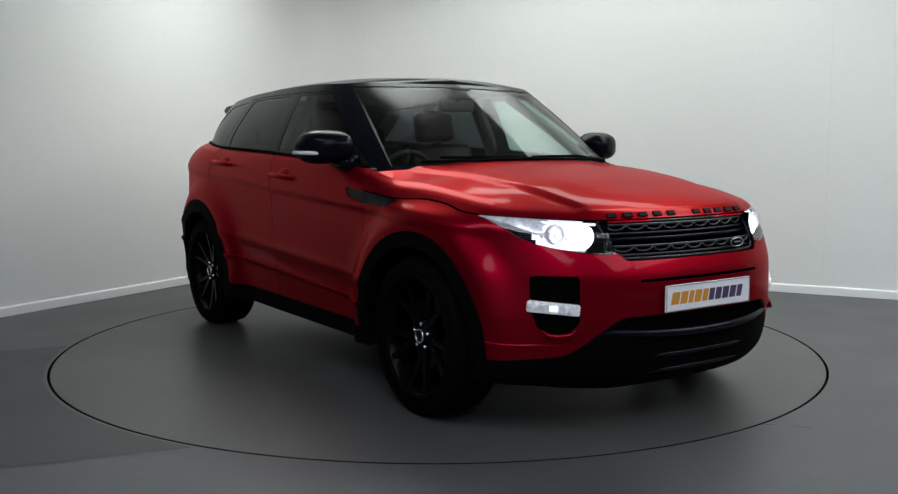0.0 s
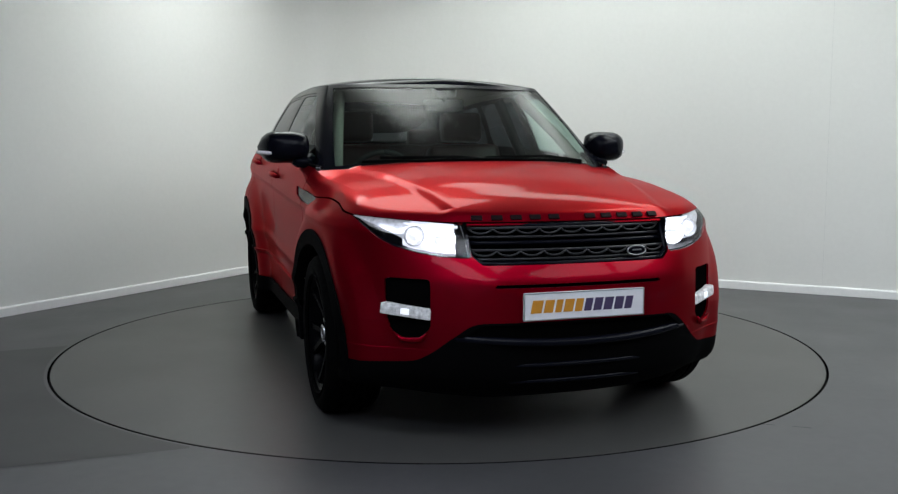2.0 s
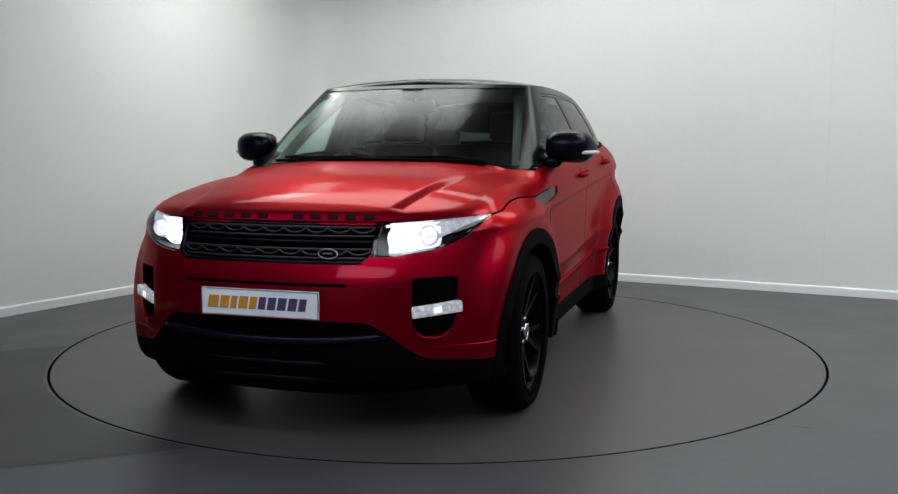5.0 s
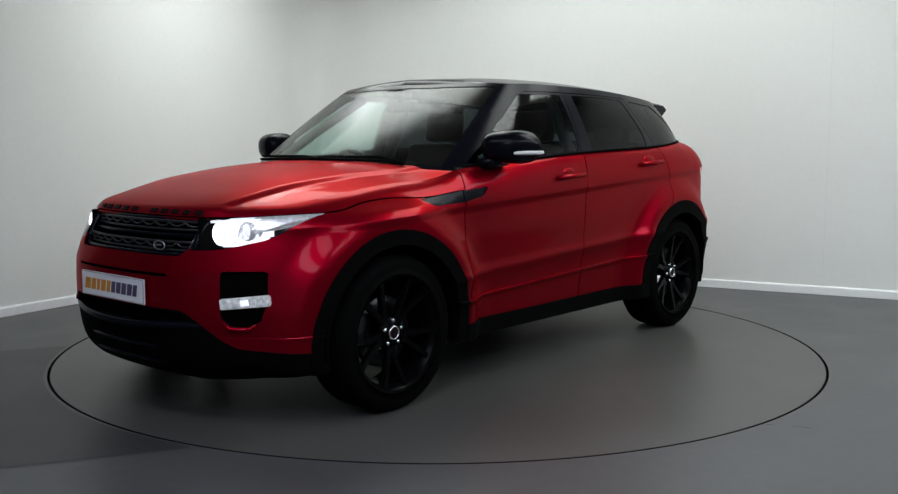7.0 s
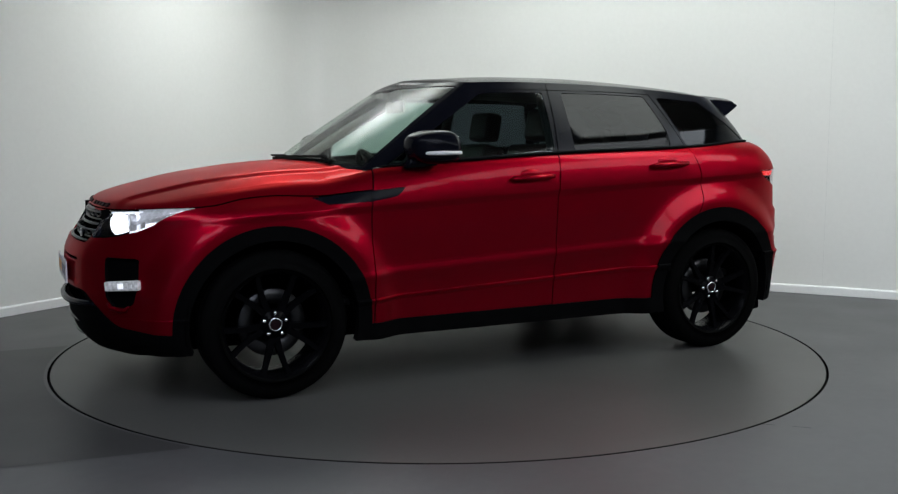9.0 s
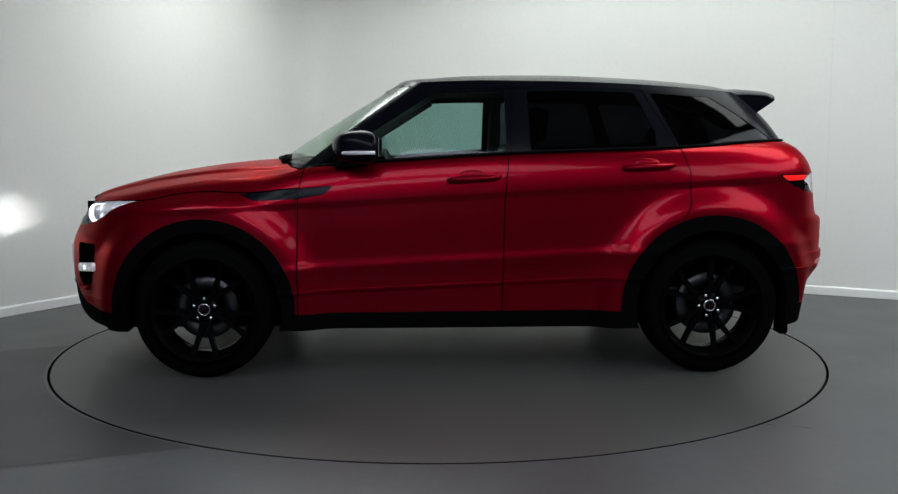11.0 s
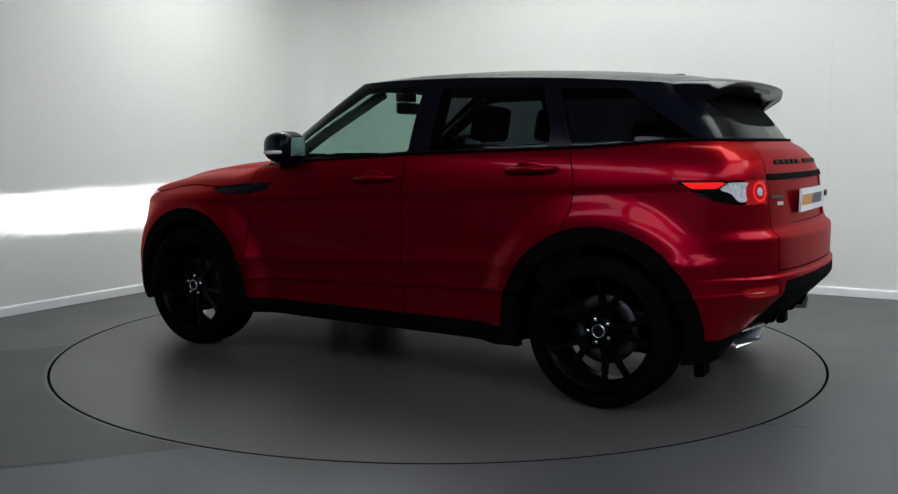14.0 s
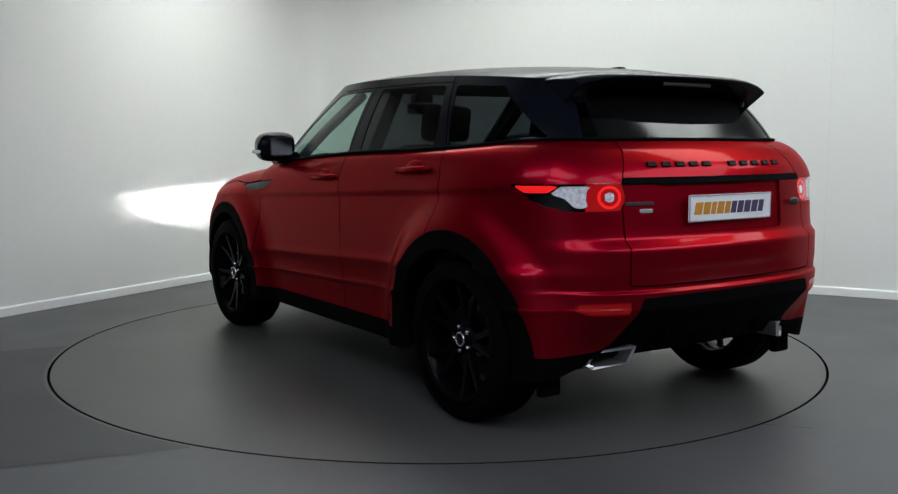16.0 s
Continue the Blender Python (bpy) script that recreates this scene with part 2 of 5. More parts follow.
def flange(V, F, depth):
    """Turns the open edges of a sheet inwards, so that the panel has a thickness."""
    N = normals(V, F)
    count = {}
    for f in F:
        for i, j in zip(f, f[1:] + f[:1]):
            count[(min(i, j), max(i, j))] = count.get((min(i, j), max(i, j)), 0) + 1
    Q, n, add = [list(f) for f in F], len(V), []
    for f in F:
        for i, j in zip(f, f[1:] + f[:1]):
            if count[(min(i, j), max(i, j))] == 1 and not (abs(V[i][1]) < 1e-4 and abs(V[j][1]) < 1e-4):
                quad = [V[j].copy(), V[i].copy(), V[i].copy(), V[j].copy()]
                quad[2][:3] -= N[i] * depth
                quad[3][:3] -= N[j] * depth
                if V.shape[1] >= 8:
                    d = np.cross(quad[1][:3] - quad[0][:3], quad[3][:3] - quad[0][:3])
                    for q in quad:
                        q[5:8] = d / max(np.linalg.norm(d), 1e-12)
                k = n + len(add)
                add += quad
                Q.append([k, k + 1, k + 2, k + 3])
    return (np.vstack([V, np.array(add)]) if add else V), Q


def with_normals(P, flip=1.0):
    """Adds to a grid of points, rows by columns, the direction of its surface at each."""
    d0, d1 = np.gradient(P[:, :, :3], axis=0), np.gradient(P[:, :, :3], axis=1)
    n = np.cross(d0, d1) * flip
    n[0, :, 1] = np.where(np.abs(P[0, :, 1]) < 1e-6, 0, n[0, :, 1])
    n[-1, :, 1] = np.where(np.abs(P[-1, :, 1]) < 1e-6, 0, n[-1, :, 1])
    l = np.linalg.norm(n, axis=2, keepdims=True)
    n = n / np.maximum(l, 1e-12)
    return np.concatenate([P, n], 2)


def mirror(V, F):
    W = np.array(V, float).copy()
    W[:, 1] *= -1
    if W.shape[1] >= 8:
        W[:, 6] *= -1
    return W, [list(f)[::-1] for f in F]


def both(V, F):
    """A sheet and its mirror image across the car's middle."""
    W, G = mirror(V, F)
    n = len(V)
    return np.vstack([V, W]), [list(f) for f in F] + [[i + n for i in f] for f in G]


def grid(nu, nv):
    return [[i * nv + j, (i + 1) * nv + j, (i + 1) * nv + j + 1, i * nv + j + 1] for i in range(nu - 1) for j in range(nv - 1)]


def prism(poly, plane, lo, hi, bevel=0.0):
    """A flat outline given in two axes, made solid between lo and hi along the third."""
    bm = bmesh.new()

    def at(p, h):
        return {"xz": (p[0], h, p[1]), "yz": (h, p[0], p[1]), "xy": (p[0], p[1], h)}[plane]
    a = [bm.verts.new(at(p, lo)) for p in poly]
    b = [bm.verts.new(at(p, hi)) for p in poly]
    bm.faces.new(a)
    bm.faces.new(b[::-1])
    for i in range(len(poly)):
        j = (i + 1) % len(poly)
        bm.faces.new((a[i], b[i], b[j], a[j]))
    bmesh.ops.recalc_face_normals(bm, faces=bm.faces)
    if bevel:
        bmesh.ops.bevel(bm, geom=bm.edges, offset=bevel, segments=2, affect="EDGES")
    return bm


def orient(V, F, centre):
    """Turns the faces of a sheet to look away from a point."""
    V = np.array([tuple(v)[:3] for v in V], float)
    out = []
    for f in F:
        p = V[list(f)]
        n = np.cross(p[1] - p[0], p[2] - p[0])
        out.append(list(f) if np.dot(n, p.mean(0) - centre) > 0 else list(f)[::-1])
    return V, out


# ---- the room ----
def wall(name, a, b, thick=0.15, z0=0.0, z1=HEIGHT, mat=WALL, label="", inward=1):
    d = (b - a).normalized()
    n = Vector((-d.y, d.x, 0)) * inward
    bm = bmesh.new()
    pts = [a, b, b - n * thick, a - n * thick]
    lo = [bm.verts.new((p.x, p.y, z0)) for p in pts]
    hi = [bm.verts.new((p.x, p.y, z1)) for p in pts]
    bm.faces.new(lo[::-1])
    bm.faces.new(hi)
    for i in range(4):
        j = (i + 1) % 4
        bm.faces.new((lo[i], lo[j], hi[j], hi[i]))
    bmesh.ops.recalc_face_normals(bm, faces=bm.faces)
    return tagged(part(name, bm, mat), label, "wall", kind="structure")


COVE = 0.45  # the far corner is rounded over this length of both walls


def skirting(points, outward):
    """A skirting board with a rounded top edge along a line of floor points."""
    sec = [(0, 0.002), (0.016, 0.002), (0.016, 0.060), (0.012, 0.068), (0.004, 0.072), (0, 0.072)]
    bm = bmesh.new()
    rings = [[bm.verts.new(p + n * (o + 0.002) + Vector((0, 0, h))) for o, h in sec] for p, n in zip(points, outward)]
    for r0, r1 in zip(rings, rings[1:]):
        for k in range(6):
            bm.faces.new((r0[k], r0[(k + 1) % 6], r1[(k + 1) % 6], r1[k]))
    bm.faces.new(rings[0])
    bm.faces.new(rings[-1][::-1])
    bmesh.ops.recalc_face_normals(bm, faces=bm.faces)
    tagged(part("baseboard", bm, SKIRT), "white painted skirting board along the wall", "baseboard", kind="structure")


def build_corner():
    """The rounded far corner between the two pale walls."""
    n = 24
    pts, out = [], []
    for i in range(n + 1):
        t = i / n
        pts.append(room(COVE * (1 - t) ** 2, COVE * t ** 2))
        tan = ALONG_R * (2 * t) - ALONG_L * (2 * (1 - t))
        nrm = Vector((-tan.y, tan.x, 0)).normalized()
        out.append(nrm if nrm.dot(ALONG_L + ALONG_R) > 0 else -nrm)
    bm = bmesh.new()
    front = [[bm.verts.new(p + Vector((0, 0, z))) for z in (0, HEIGHT)] for p in pts]
    back = [[bm.verts.new(p - q * 0.15 + Vector((0, 0, z))) for z in (0, HEIGHT)] for p, q in zip(pts, out)]
    for i in range(n):
        bm.faces.new((front[i][0], front[i + 1][0], front[i + 1][1], front[i][1]))
        bm.faces.new((back[i][0], back[i][1], back[i + 1][1], back[i + 1][0]))
    bmesh.ops.recalc_face_normals(bm, faces=bm.faces)
    tagged(part("wall_corner", bm, WALL, smooth=True), "rounded off-white painted wall corner", "wall", kind="structure")
    skirting(pts, out)


def build_room():
    c = [room(0, 0), room(LEN_L, 0), room(LEN_L, LEN_R), room(0, LEN_R)]
    names = ("wall_west", "wall_south", "wall_east", "wall_north")
    mid = sum(c, Vector()) / 4
    build_corner()
    for i, name in enumerate(names):
        a, b = c[i], c[(i + 1) % 4]
        d = (b - a).normalized()
        if name == "wall_west":
            a = a + d * COVE
        if name == "wall_north":
            b = b - d * COVE
        n = Vector((-d.y, d.x, 0))
        s = 1 if n.dot(mid - a) > 0 else -1
        if name == "wall_west":
            # past this point the wall is out of view, darkened to dim flank reflections
            k = a + d * 4.6
            wall(name, a, k, inward=s, label="plain off-white painted showroom wall")
            wall("wall_west_unseen", k, b, inward=s, mat=WALL_DARK, label="unseen wall, coloured dark to dim reflections in the car")
        elif name == "wall_north":
            wall(name, a, b, inward=s, label="plain off-white painted showroom wall")
        elif name == "wall_south":
            wall(name, a, b, inward=s, mat=WALL_GREY, label="unseen wall, coloured grey to brighten reflections in the car")
        else:
            wall(name, a, b, inward=s, mat=WALL_DARK, label="unseen wall, coloured dark to dim reflections in the car")
        n = n * s
        e0, e1 = (0, 0.02) if name == "wall_west" else (0.02, 0) if name == "wall_north" else (0.02, 0.02)
        skirting((a + d * e0, b - d * e1), (n, n))
    # faint upright joint between two boards of the north wall
    d, n = ALONG_R, Vector((-ALONG_R.y, ALONG_R.x, 0))
    n = n if n.dot(ALONG_L) > 0 else -n
    p = room(0, 4.92)
    bm = box_bm(0.005, 0.003, HEIGHT - 0.09, 0, m=Matrix.Translation(p + n * 0.001 + Vector((0, 0, HEIGHT / 2 + 0.035))) @ Matrix((d, n, Vector((0, 0, 1)))).transposed().to_4x4())
    tagged(part("trim", bm, WALL_SEAM), "thin filled joint between wall boards", "wall joint", kind="structure")
    # floor sheet with a round opening
    R, n = 2.2285, 200
    bm = bmesh.new()
    ring = [bm.verts.new((R * math.cos(2 * math.pi * i / n), R * math.sin(2 * math.pi * i / n), 0)) for i in range(n)]
    outer = []
    for v in ring:
        d = Vector((v.co.x, v.co.y, 0)).normalized()
        best = 99
        for i in range(4):
            a, e = c[i], (c[(i + 1) % 4] - c[i])
            den = d.x * e.y - d.y * e.x
            if abs(den) > 1e-9:
                t = (a.x * e.y - a.y * e.x) / den
                if 0 < t < best:
                    best = t
        outer.append(bm.verts.new(d * (best + 0.1)))
    for i in range(n):
        j = (i + 1) % n
        bm.faces.new((ring[i], outer[i], outer[j], ring[j]))
    tagged(part("floor", bm, FLOOR), "smooth grey painted concrete floor", "floor", kind="structure")
    # pit liner in near black, so the gap's shade is painted in
    bm = bmesh.new()
    vs = [bm.verts.new((R * math.cos(i * math.pi / 100), R * math.sin(i * math.pi / 100), -0.055)) for i in range(200)]
    up = [bm.verts.new((v.co.x, v.co.y, -0.002)) for v in vs]
    bm.faces.new(vs)
    for i in range(200):
        bm.faces.new((vs[i], vs[i - 1], up[i - 1], up[i]))
    tagged(part("floor_pit", bm, DARK), "pit under the turntable, coloured black for its shade", "floor", kind="structure")
    bm = bmesh.new()
    vs = [bm.verts.new(p + Vector((0, 0, HEIGHT)) + (p - mid).normalized() * 0.1) for p in c]
    up = [bm.verts.new(v.co + Vector((0, 0, 0.1))) for v in vs]
    bm.faces.new(vs)
    bm.faces.new(up[::-1])
    tagged(part("ceiling", bm, CEIL), "plain grey ceiling", "ceiling", kind="structure")


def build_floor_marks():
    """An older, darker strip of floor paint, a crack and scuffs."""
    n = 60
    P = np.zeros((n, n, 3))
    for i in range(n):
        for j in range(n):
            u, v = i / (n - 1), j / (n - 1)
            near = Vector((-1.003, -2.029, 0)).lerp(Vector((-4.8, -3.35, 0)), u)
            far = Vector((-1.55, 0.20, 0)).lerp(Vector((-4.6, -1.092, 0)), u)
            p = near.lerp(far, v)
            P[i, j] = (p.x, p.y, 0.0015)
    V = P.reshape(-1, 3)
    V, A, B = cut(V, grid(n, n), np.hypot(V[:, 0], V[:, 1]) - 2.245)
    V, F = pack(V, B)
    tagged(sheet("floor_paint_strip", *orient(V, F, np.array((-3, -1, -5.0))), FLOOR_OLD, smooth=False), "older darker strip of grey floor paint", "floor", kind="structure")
    rng = random.Random(4)
    pts = [(1.40 + 0.19 * t, -1.732 - 0.06 * t + rng.uniform(-0.004, 0.004)) for t in np.linspace(0, 1, 12)]
    bm = bmesh.new()
    rows = [(bm.verts.new((x, y + 0.0018, 0.0012)), bm.verts.new((x, y - 0.0018, 0.0012))) for x, y in pts]
    for p, q in zip(rows, rows[1:]):
        if rng.random() < 0.8:
            bm.faces.new((p[0], p[1], q[1], q[0]))
    tagged(part("floor_crack", bm, DARK), "short thin crack in the floor paint", "floor", kind="structure")


def build_turntable():
    R = 2.2195
    ob = new("turntable")
    V, F = revolve([(0.0001, 0.0), (0.7, 0.0), (1.4, 0.0), (R - 0.006, 0.0), (R - 0.006, -0.03)], 200, "z")
    sheet("deck", *orient(V, F, np.array((0, 0, -1.0))), DISC, ob, smooth=False)
    # rim blackened to paint the shade of the gap on the near side
    V, F = revolve([(R - 0.0058, -0.002), (R - 0.002, -0.0015), (R - 0.0005, -0.003), (R, -0.006), (R, -0.045)], 200, "z")
    sheet("rim", *orient(V, F, np.array((0, 0, -1.0))), RUBBER, ob, "thin black rubber rim", smooth=False)
    return tagged(ob, "flat round grey turntable flush with the floor", "turntable")


def build_ceiling_lights():
    m = Matrix((-ALONG_L, ALONG_R, Vector((0, 0, 1)))).transposed().to_4x4()
    for u, v, su, sv, w, colour in PANELS:
        lamp = new("ceiling_light")
        lamp.matrix_world = Matrix.Translation(room(u, v, HEIGHT)) @ m
        tagged(lamp, "flat rectangular ceiling light with white frame", "ceiling light", "ceiling lights")
        bm = bmesh.new()
        for sx, sy, px, py in ((su + 0.08, 0.04, 0, sv / 2 + 0.02), (su + 0.08, 0.04, 0, -sv / 2 - 0.02), (0.04, sv, su / 2 + 0.02, 0), (0.04, sv, -su / 2 - 0.02, 0)):
            b = box_bm(sx, sy, 0.08, 0, (px, py, -0.042))
            me = bpy.data.meshes.new("tmp")
            b.to_mesh(me)
            b.free()
            bm.from_mesh(me)
            bpy.data.meshes.remove(me)
        part("frame", bm, SKIRT, lamp)
        part("diffuser", box_bm(su, sv, 0.02, 0, (0, 0, -0.02)), PANEL, lamp, "white diffuser")


# ---- the car: its own space has x forward, y to its left, z up, wheels on z = 0 ----
HUB_F, HUB_R, HUB_Z = 1.33, -1.33, 0.358
belt = curve([(0.95, 1.08), (0.8, 1.09), (0.4, 1.118), (-0.25, 1.157), (-0.8, 1.177), (-1.2, 1.19), (-1.7, 1.222), (-2.1, 1.225)])
hood_mid = curve([(2.06, 0.905), (2.03, 0.932), (1.98, 0.957), (1.9, 0.985), (1.78, 1.017), (1.61, 1.057), (1.45, 1.083), (1.28, 1.106), (1.15, 1.118), (0.8, 1.14)])


def hood_z(x, y):
    y = np.abs(y)
    crease = 0.455 + (1.958 - x) * 0.17
    return hood_mid(x) - 0.075 * (y / 0.8) ** 2.6 - 0.014 * step(crease - 0.012, crease + 0.044, y)


PLAN = [(2.195, 0.0), (2.188, 0.2), (2.16, 0.38), (2.098, 0.53), (1.995, 0.675), (1.875, 0.775), (1.74, 0.832), (1.55, 0.862), (1.33, 0.878), (1.0, 0.897),
        (0.5, 0.908), (0.0, 0.91), (-0.6, 0.91), (-1.0, 0.912), (-1.33, 0.912), (-1.58, 0.90), (-1.77, 0.874), (-1.91, 0.808), (-2.012, 0.685),
        (-2.077, 0.5), (-2.112, 0.25), (-2.122, 0.0)]
side_in = curve([(0, .05), (0.9, .034), (0.97, .023), (1.0, .022), (1.03, .034), (1.1, .034), (1.6, .026), (1.95, .013), (2.0, .013), (2.1, .018), (2.6, .011), (2.9, .010), (2.97, .002), (3.0, 0.0), (3.05, 0.0),
                 (3.1, 0.0)])
front_in = curve([(0, .22), (.2, .10), (.54, .035), (1, .012), (2, 0), (2.42, .004), (2.6, .025), (2.78, .055), (3.0, .10), (3.55, .145), (3.85, .17), (4, .20)])
rear_in = curve([(0, .20), (.38, .125), (.76, .04), (1, 0), (1.44, 0), (1.52, .014), (1.7, .015), (2.28, .014), (2.34, .045), (2.7, .07), (3, .088), (3.39, .117), (3.74, .167), (4, .24)])
roll_in = curve([(3.0, 0), (3.1, .02), (3.4, .16), (3.7, .42), (3.88, .68), (4, 1)])
side_top = curve([(2.2, .115), (1.2, .115), (0.8, .085), (0.3, .060), (-0.25, .055), (-1.17, .072), (-1.5, .11), (-1.7, .15), (-2.1, .17)])


def plan_line(n):
    """The body's outline from above, evenly spaced, with its outward direction."""
    p = np.array(PLAN)
    k = np.concatenate([[0], np.cumsum(np.linalg.norm(np.diff(p, axis=0), axis=1))])
    fine = np.linspace(0, k[-1], 2000)
    # Catmull-Rom through the outline, mirrored at both ends
    q = np.vstack([[p[1][0], -p[1][1]], p, [p[-2][0], -p[-2][1]]])
    kk = np.concatenate([[-k[1]], k, [2 * k[-1] - k[-2]]])
    i = np.clip(np.searchsorted(kk, fine, side="right") - 1, 1, len(p) - 1)
    h = (kk[i + 1] - kk[i])[:, None]
    t = ((fine - kk[i])[:, None]) / h
    m0 = (q[i + 1] - q[i - 1]) / (kk[i + 1] - kk[i - 1])[:, None]
    m1 = (q[i + 2] - q[i]) / (kk[i + 2] - kk[i])[:, None]
    c = (1 + 2 * t) * (1 - t) ** 2 * q[i] + t * (1 - t) ** 2 * h * m0 + t * t * (3 - 2 * t) * q[i + 1] + t * t * (t - 1) * h * m1
    for _ in range(40):
        c[1:-1] = (c[:-2] + 2 * c[1:-1] + c[2:]) / 4
    s = np.concatenate([[0], np.cumsum(np.linalg.norm(np.diff(c, axis=0), axis=1))])
    e = np.linspace(0, s[-1], n)
    x, y = np.interp(e, s, c[:, 0]), np.interp(e, s, c[:, 1])
    y[0] = y[-1] = 0
    tx, ty = np.gradient(x), np.gradient(y)
    l = np.hypot(tx, ty)
    nx, ny = ty / l, -tx / l
    nx[0], ny[0], nx[-1], ny[-1] = 1, 0, -1, 0
    return x, y, nx, ny


T_ROWS = np.unique(np.concatenate([np.linspace(0, 1, 16), np.linspace(0.9, 1.12, 6), (0.97, 1.005, 1.015, 1.03), np.linspace(1, 2, 8), np.linspace(1.4, 1.56, 7), np.linspace(1.93, 2.12, 5), np.linspace(2, 3, 18),
                                   np.linspace(2.88, 3.08, 8), np.linspace(3, 4, 22)]).round(4))


def body_skin(n=300, inset=0.0):
    """The lower body's skin, front middle to rear middle, sill to belt: points with plan position s and row t."""
    x, y, nx, ny = plan_line(n)
    wf, wr, ws = np.maximum(nx, 0) ** 2, np.maximum(-nx, 0) ** 2, ny ** 2
    top = wf * 0.20 + wr * 0.24 + ws * side_top(x)
    ex, ey = x - nx * top, y - ny * top
    ztop = np.where(ex > 0.95, hood_z(ex, ey), belt(np.minimum(ex, 0.95)))
    a = step(0.75, 1.05, ex)
    ztop = a * hood_z(np.maximum(ex, 0.7), ey) + (1 - a) * belt(np.minimum(ex, 0.95))
    xc = np.clip(x, -1.9, 1.9)
    z0 = 0.25 * ws + 0.17 * wf + 0.34 * wr
    z1 = 0.45 + 0.0415 * (0.84 - xc)
    z2 = 0.572 + 0.048 * (0.84 - xc)
    zc = 0.955 - 0.052 * xc
    zz = np.stack([z0, z1, z2, zc, ztop])
    rows = []
    for t in T_ROWS:
        i = min(int(t), 3)
        z = zz[i] + (zz[i + 1] - zz[i]) * (t - i)
        calm = 1 - step(1.45, 1.75, x) * 0.8
        off = ws * (side_in(min(t, 3.1)) * calm + roll_in(max(t, 3.0)) * side_top(x)) + wf * front_in(t) + wr * rear_in(t)
        if t < 3.7:
            for hx in (HUB_F, HUB_R):
                r = np.hypot(x - hx, z - HUB_Z)
                off = off - (0.052 * step(0.65, 0.50, r) * (1 - 0.25 * step(0.60, 0.95, z)) + 0.018 * step(0.74, 0.50, r)) * step(3.7, 3.2, t) * ws
        px, py = x - nx * (off + inset), y - ny * (off + inset)
        rows.append(np.stack([px, np.maximum(py, 0), z, np.arange(n) / (n - 1), np.full(n, t)], -1))
    P = np.stack(rows, 1)  # n, rows, 5
    P[0, :, 1] = P[-1, :, 1] = 0
    P = with_normals(P)
    V = P.reshape(-1, 8)
    F = grid(n, len(T_ROWS))
    return V, F, P


def skin_at(P, y, z, rear=False, out=0.0):
    """The pose on the nose or tail of the skin at |y| and height z: its own x points outwards."""
    half = P[len(P) * 3 // 4:] if rear else P[:len(P) // 4]
    pts = []
    for row in half:
        k = np.argmin(np.abs(row[:, 2] - z))
        pts.append(row[k])
    best = min(pts, key=lambda q: abs(q[1] - abs(y)))
    n = Vector(best[5:8])
    if y < 0:
        n.y = -n.y
    p = Vector((best[0], y, z)) + n * out
    side = Vector((0, 0, 1)).cross(n).normalized()
    return Matrix.Translation(p) @ Matrix((n, side, n.cross(side))).transposed().to_4x4()


LAMP_OUTLINE = [(0.437, 0.772), (0.437, 0.893), (0.52, 0.899), (0.60, 0.904), (0.70, 0.912), (0.76, 0.916), (0.815, 0.919), (0.79, 0.885), (0.757, 0.846), (0.70, 0.812), (0.62, 0.789), (0.535, 0.776)]
GRILLE = [(-0.44, 0.892), (0.44, 0.892), (0.432, 0.775), (0.395, 0.742), (-0.395, 0.742), (-0.432, 0.775)]


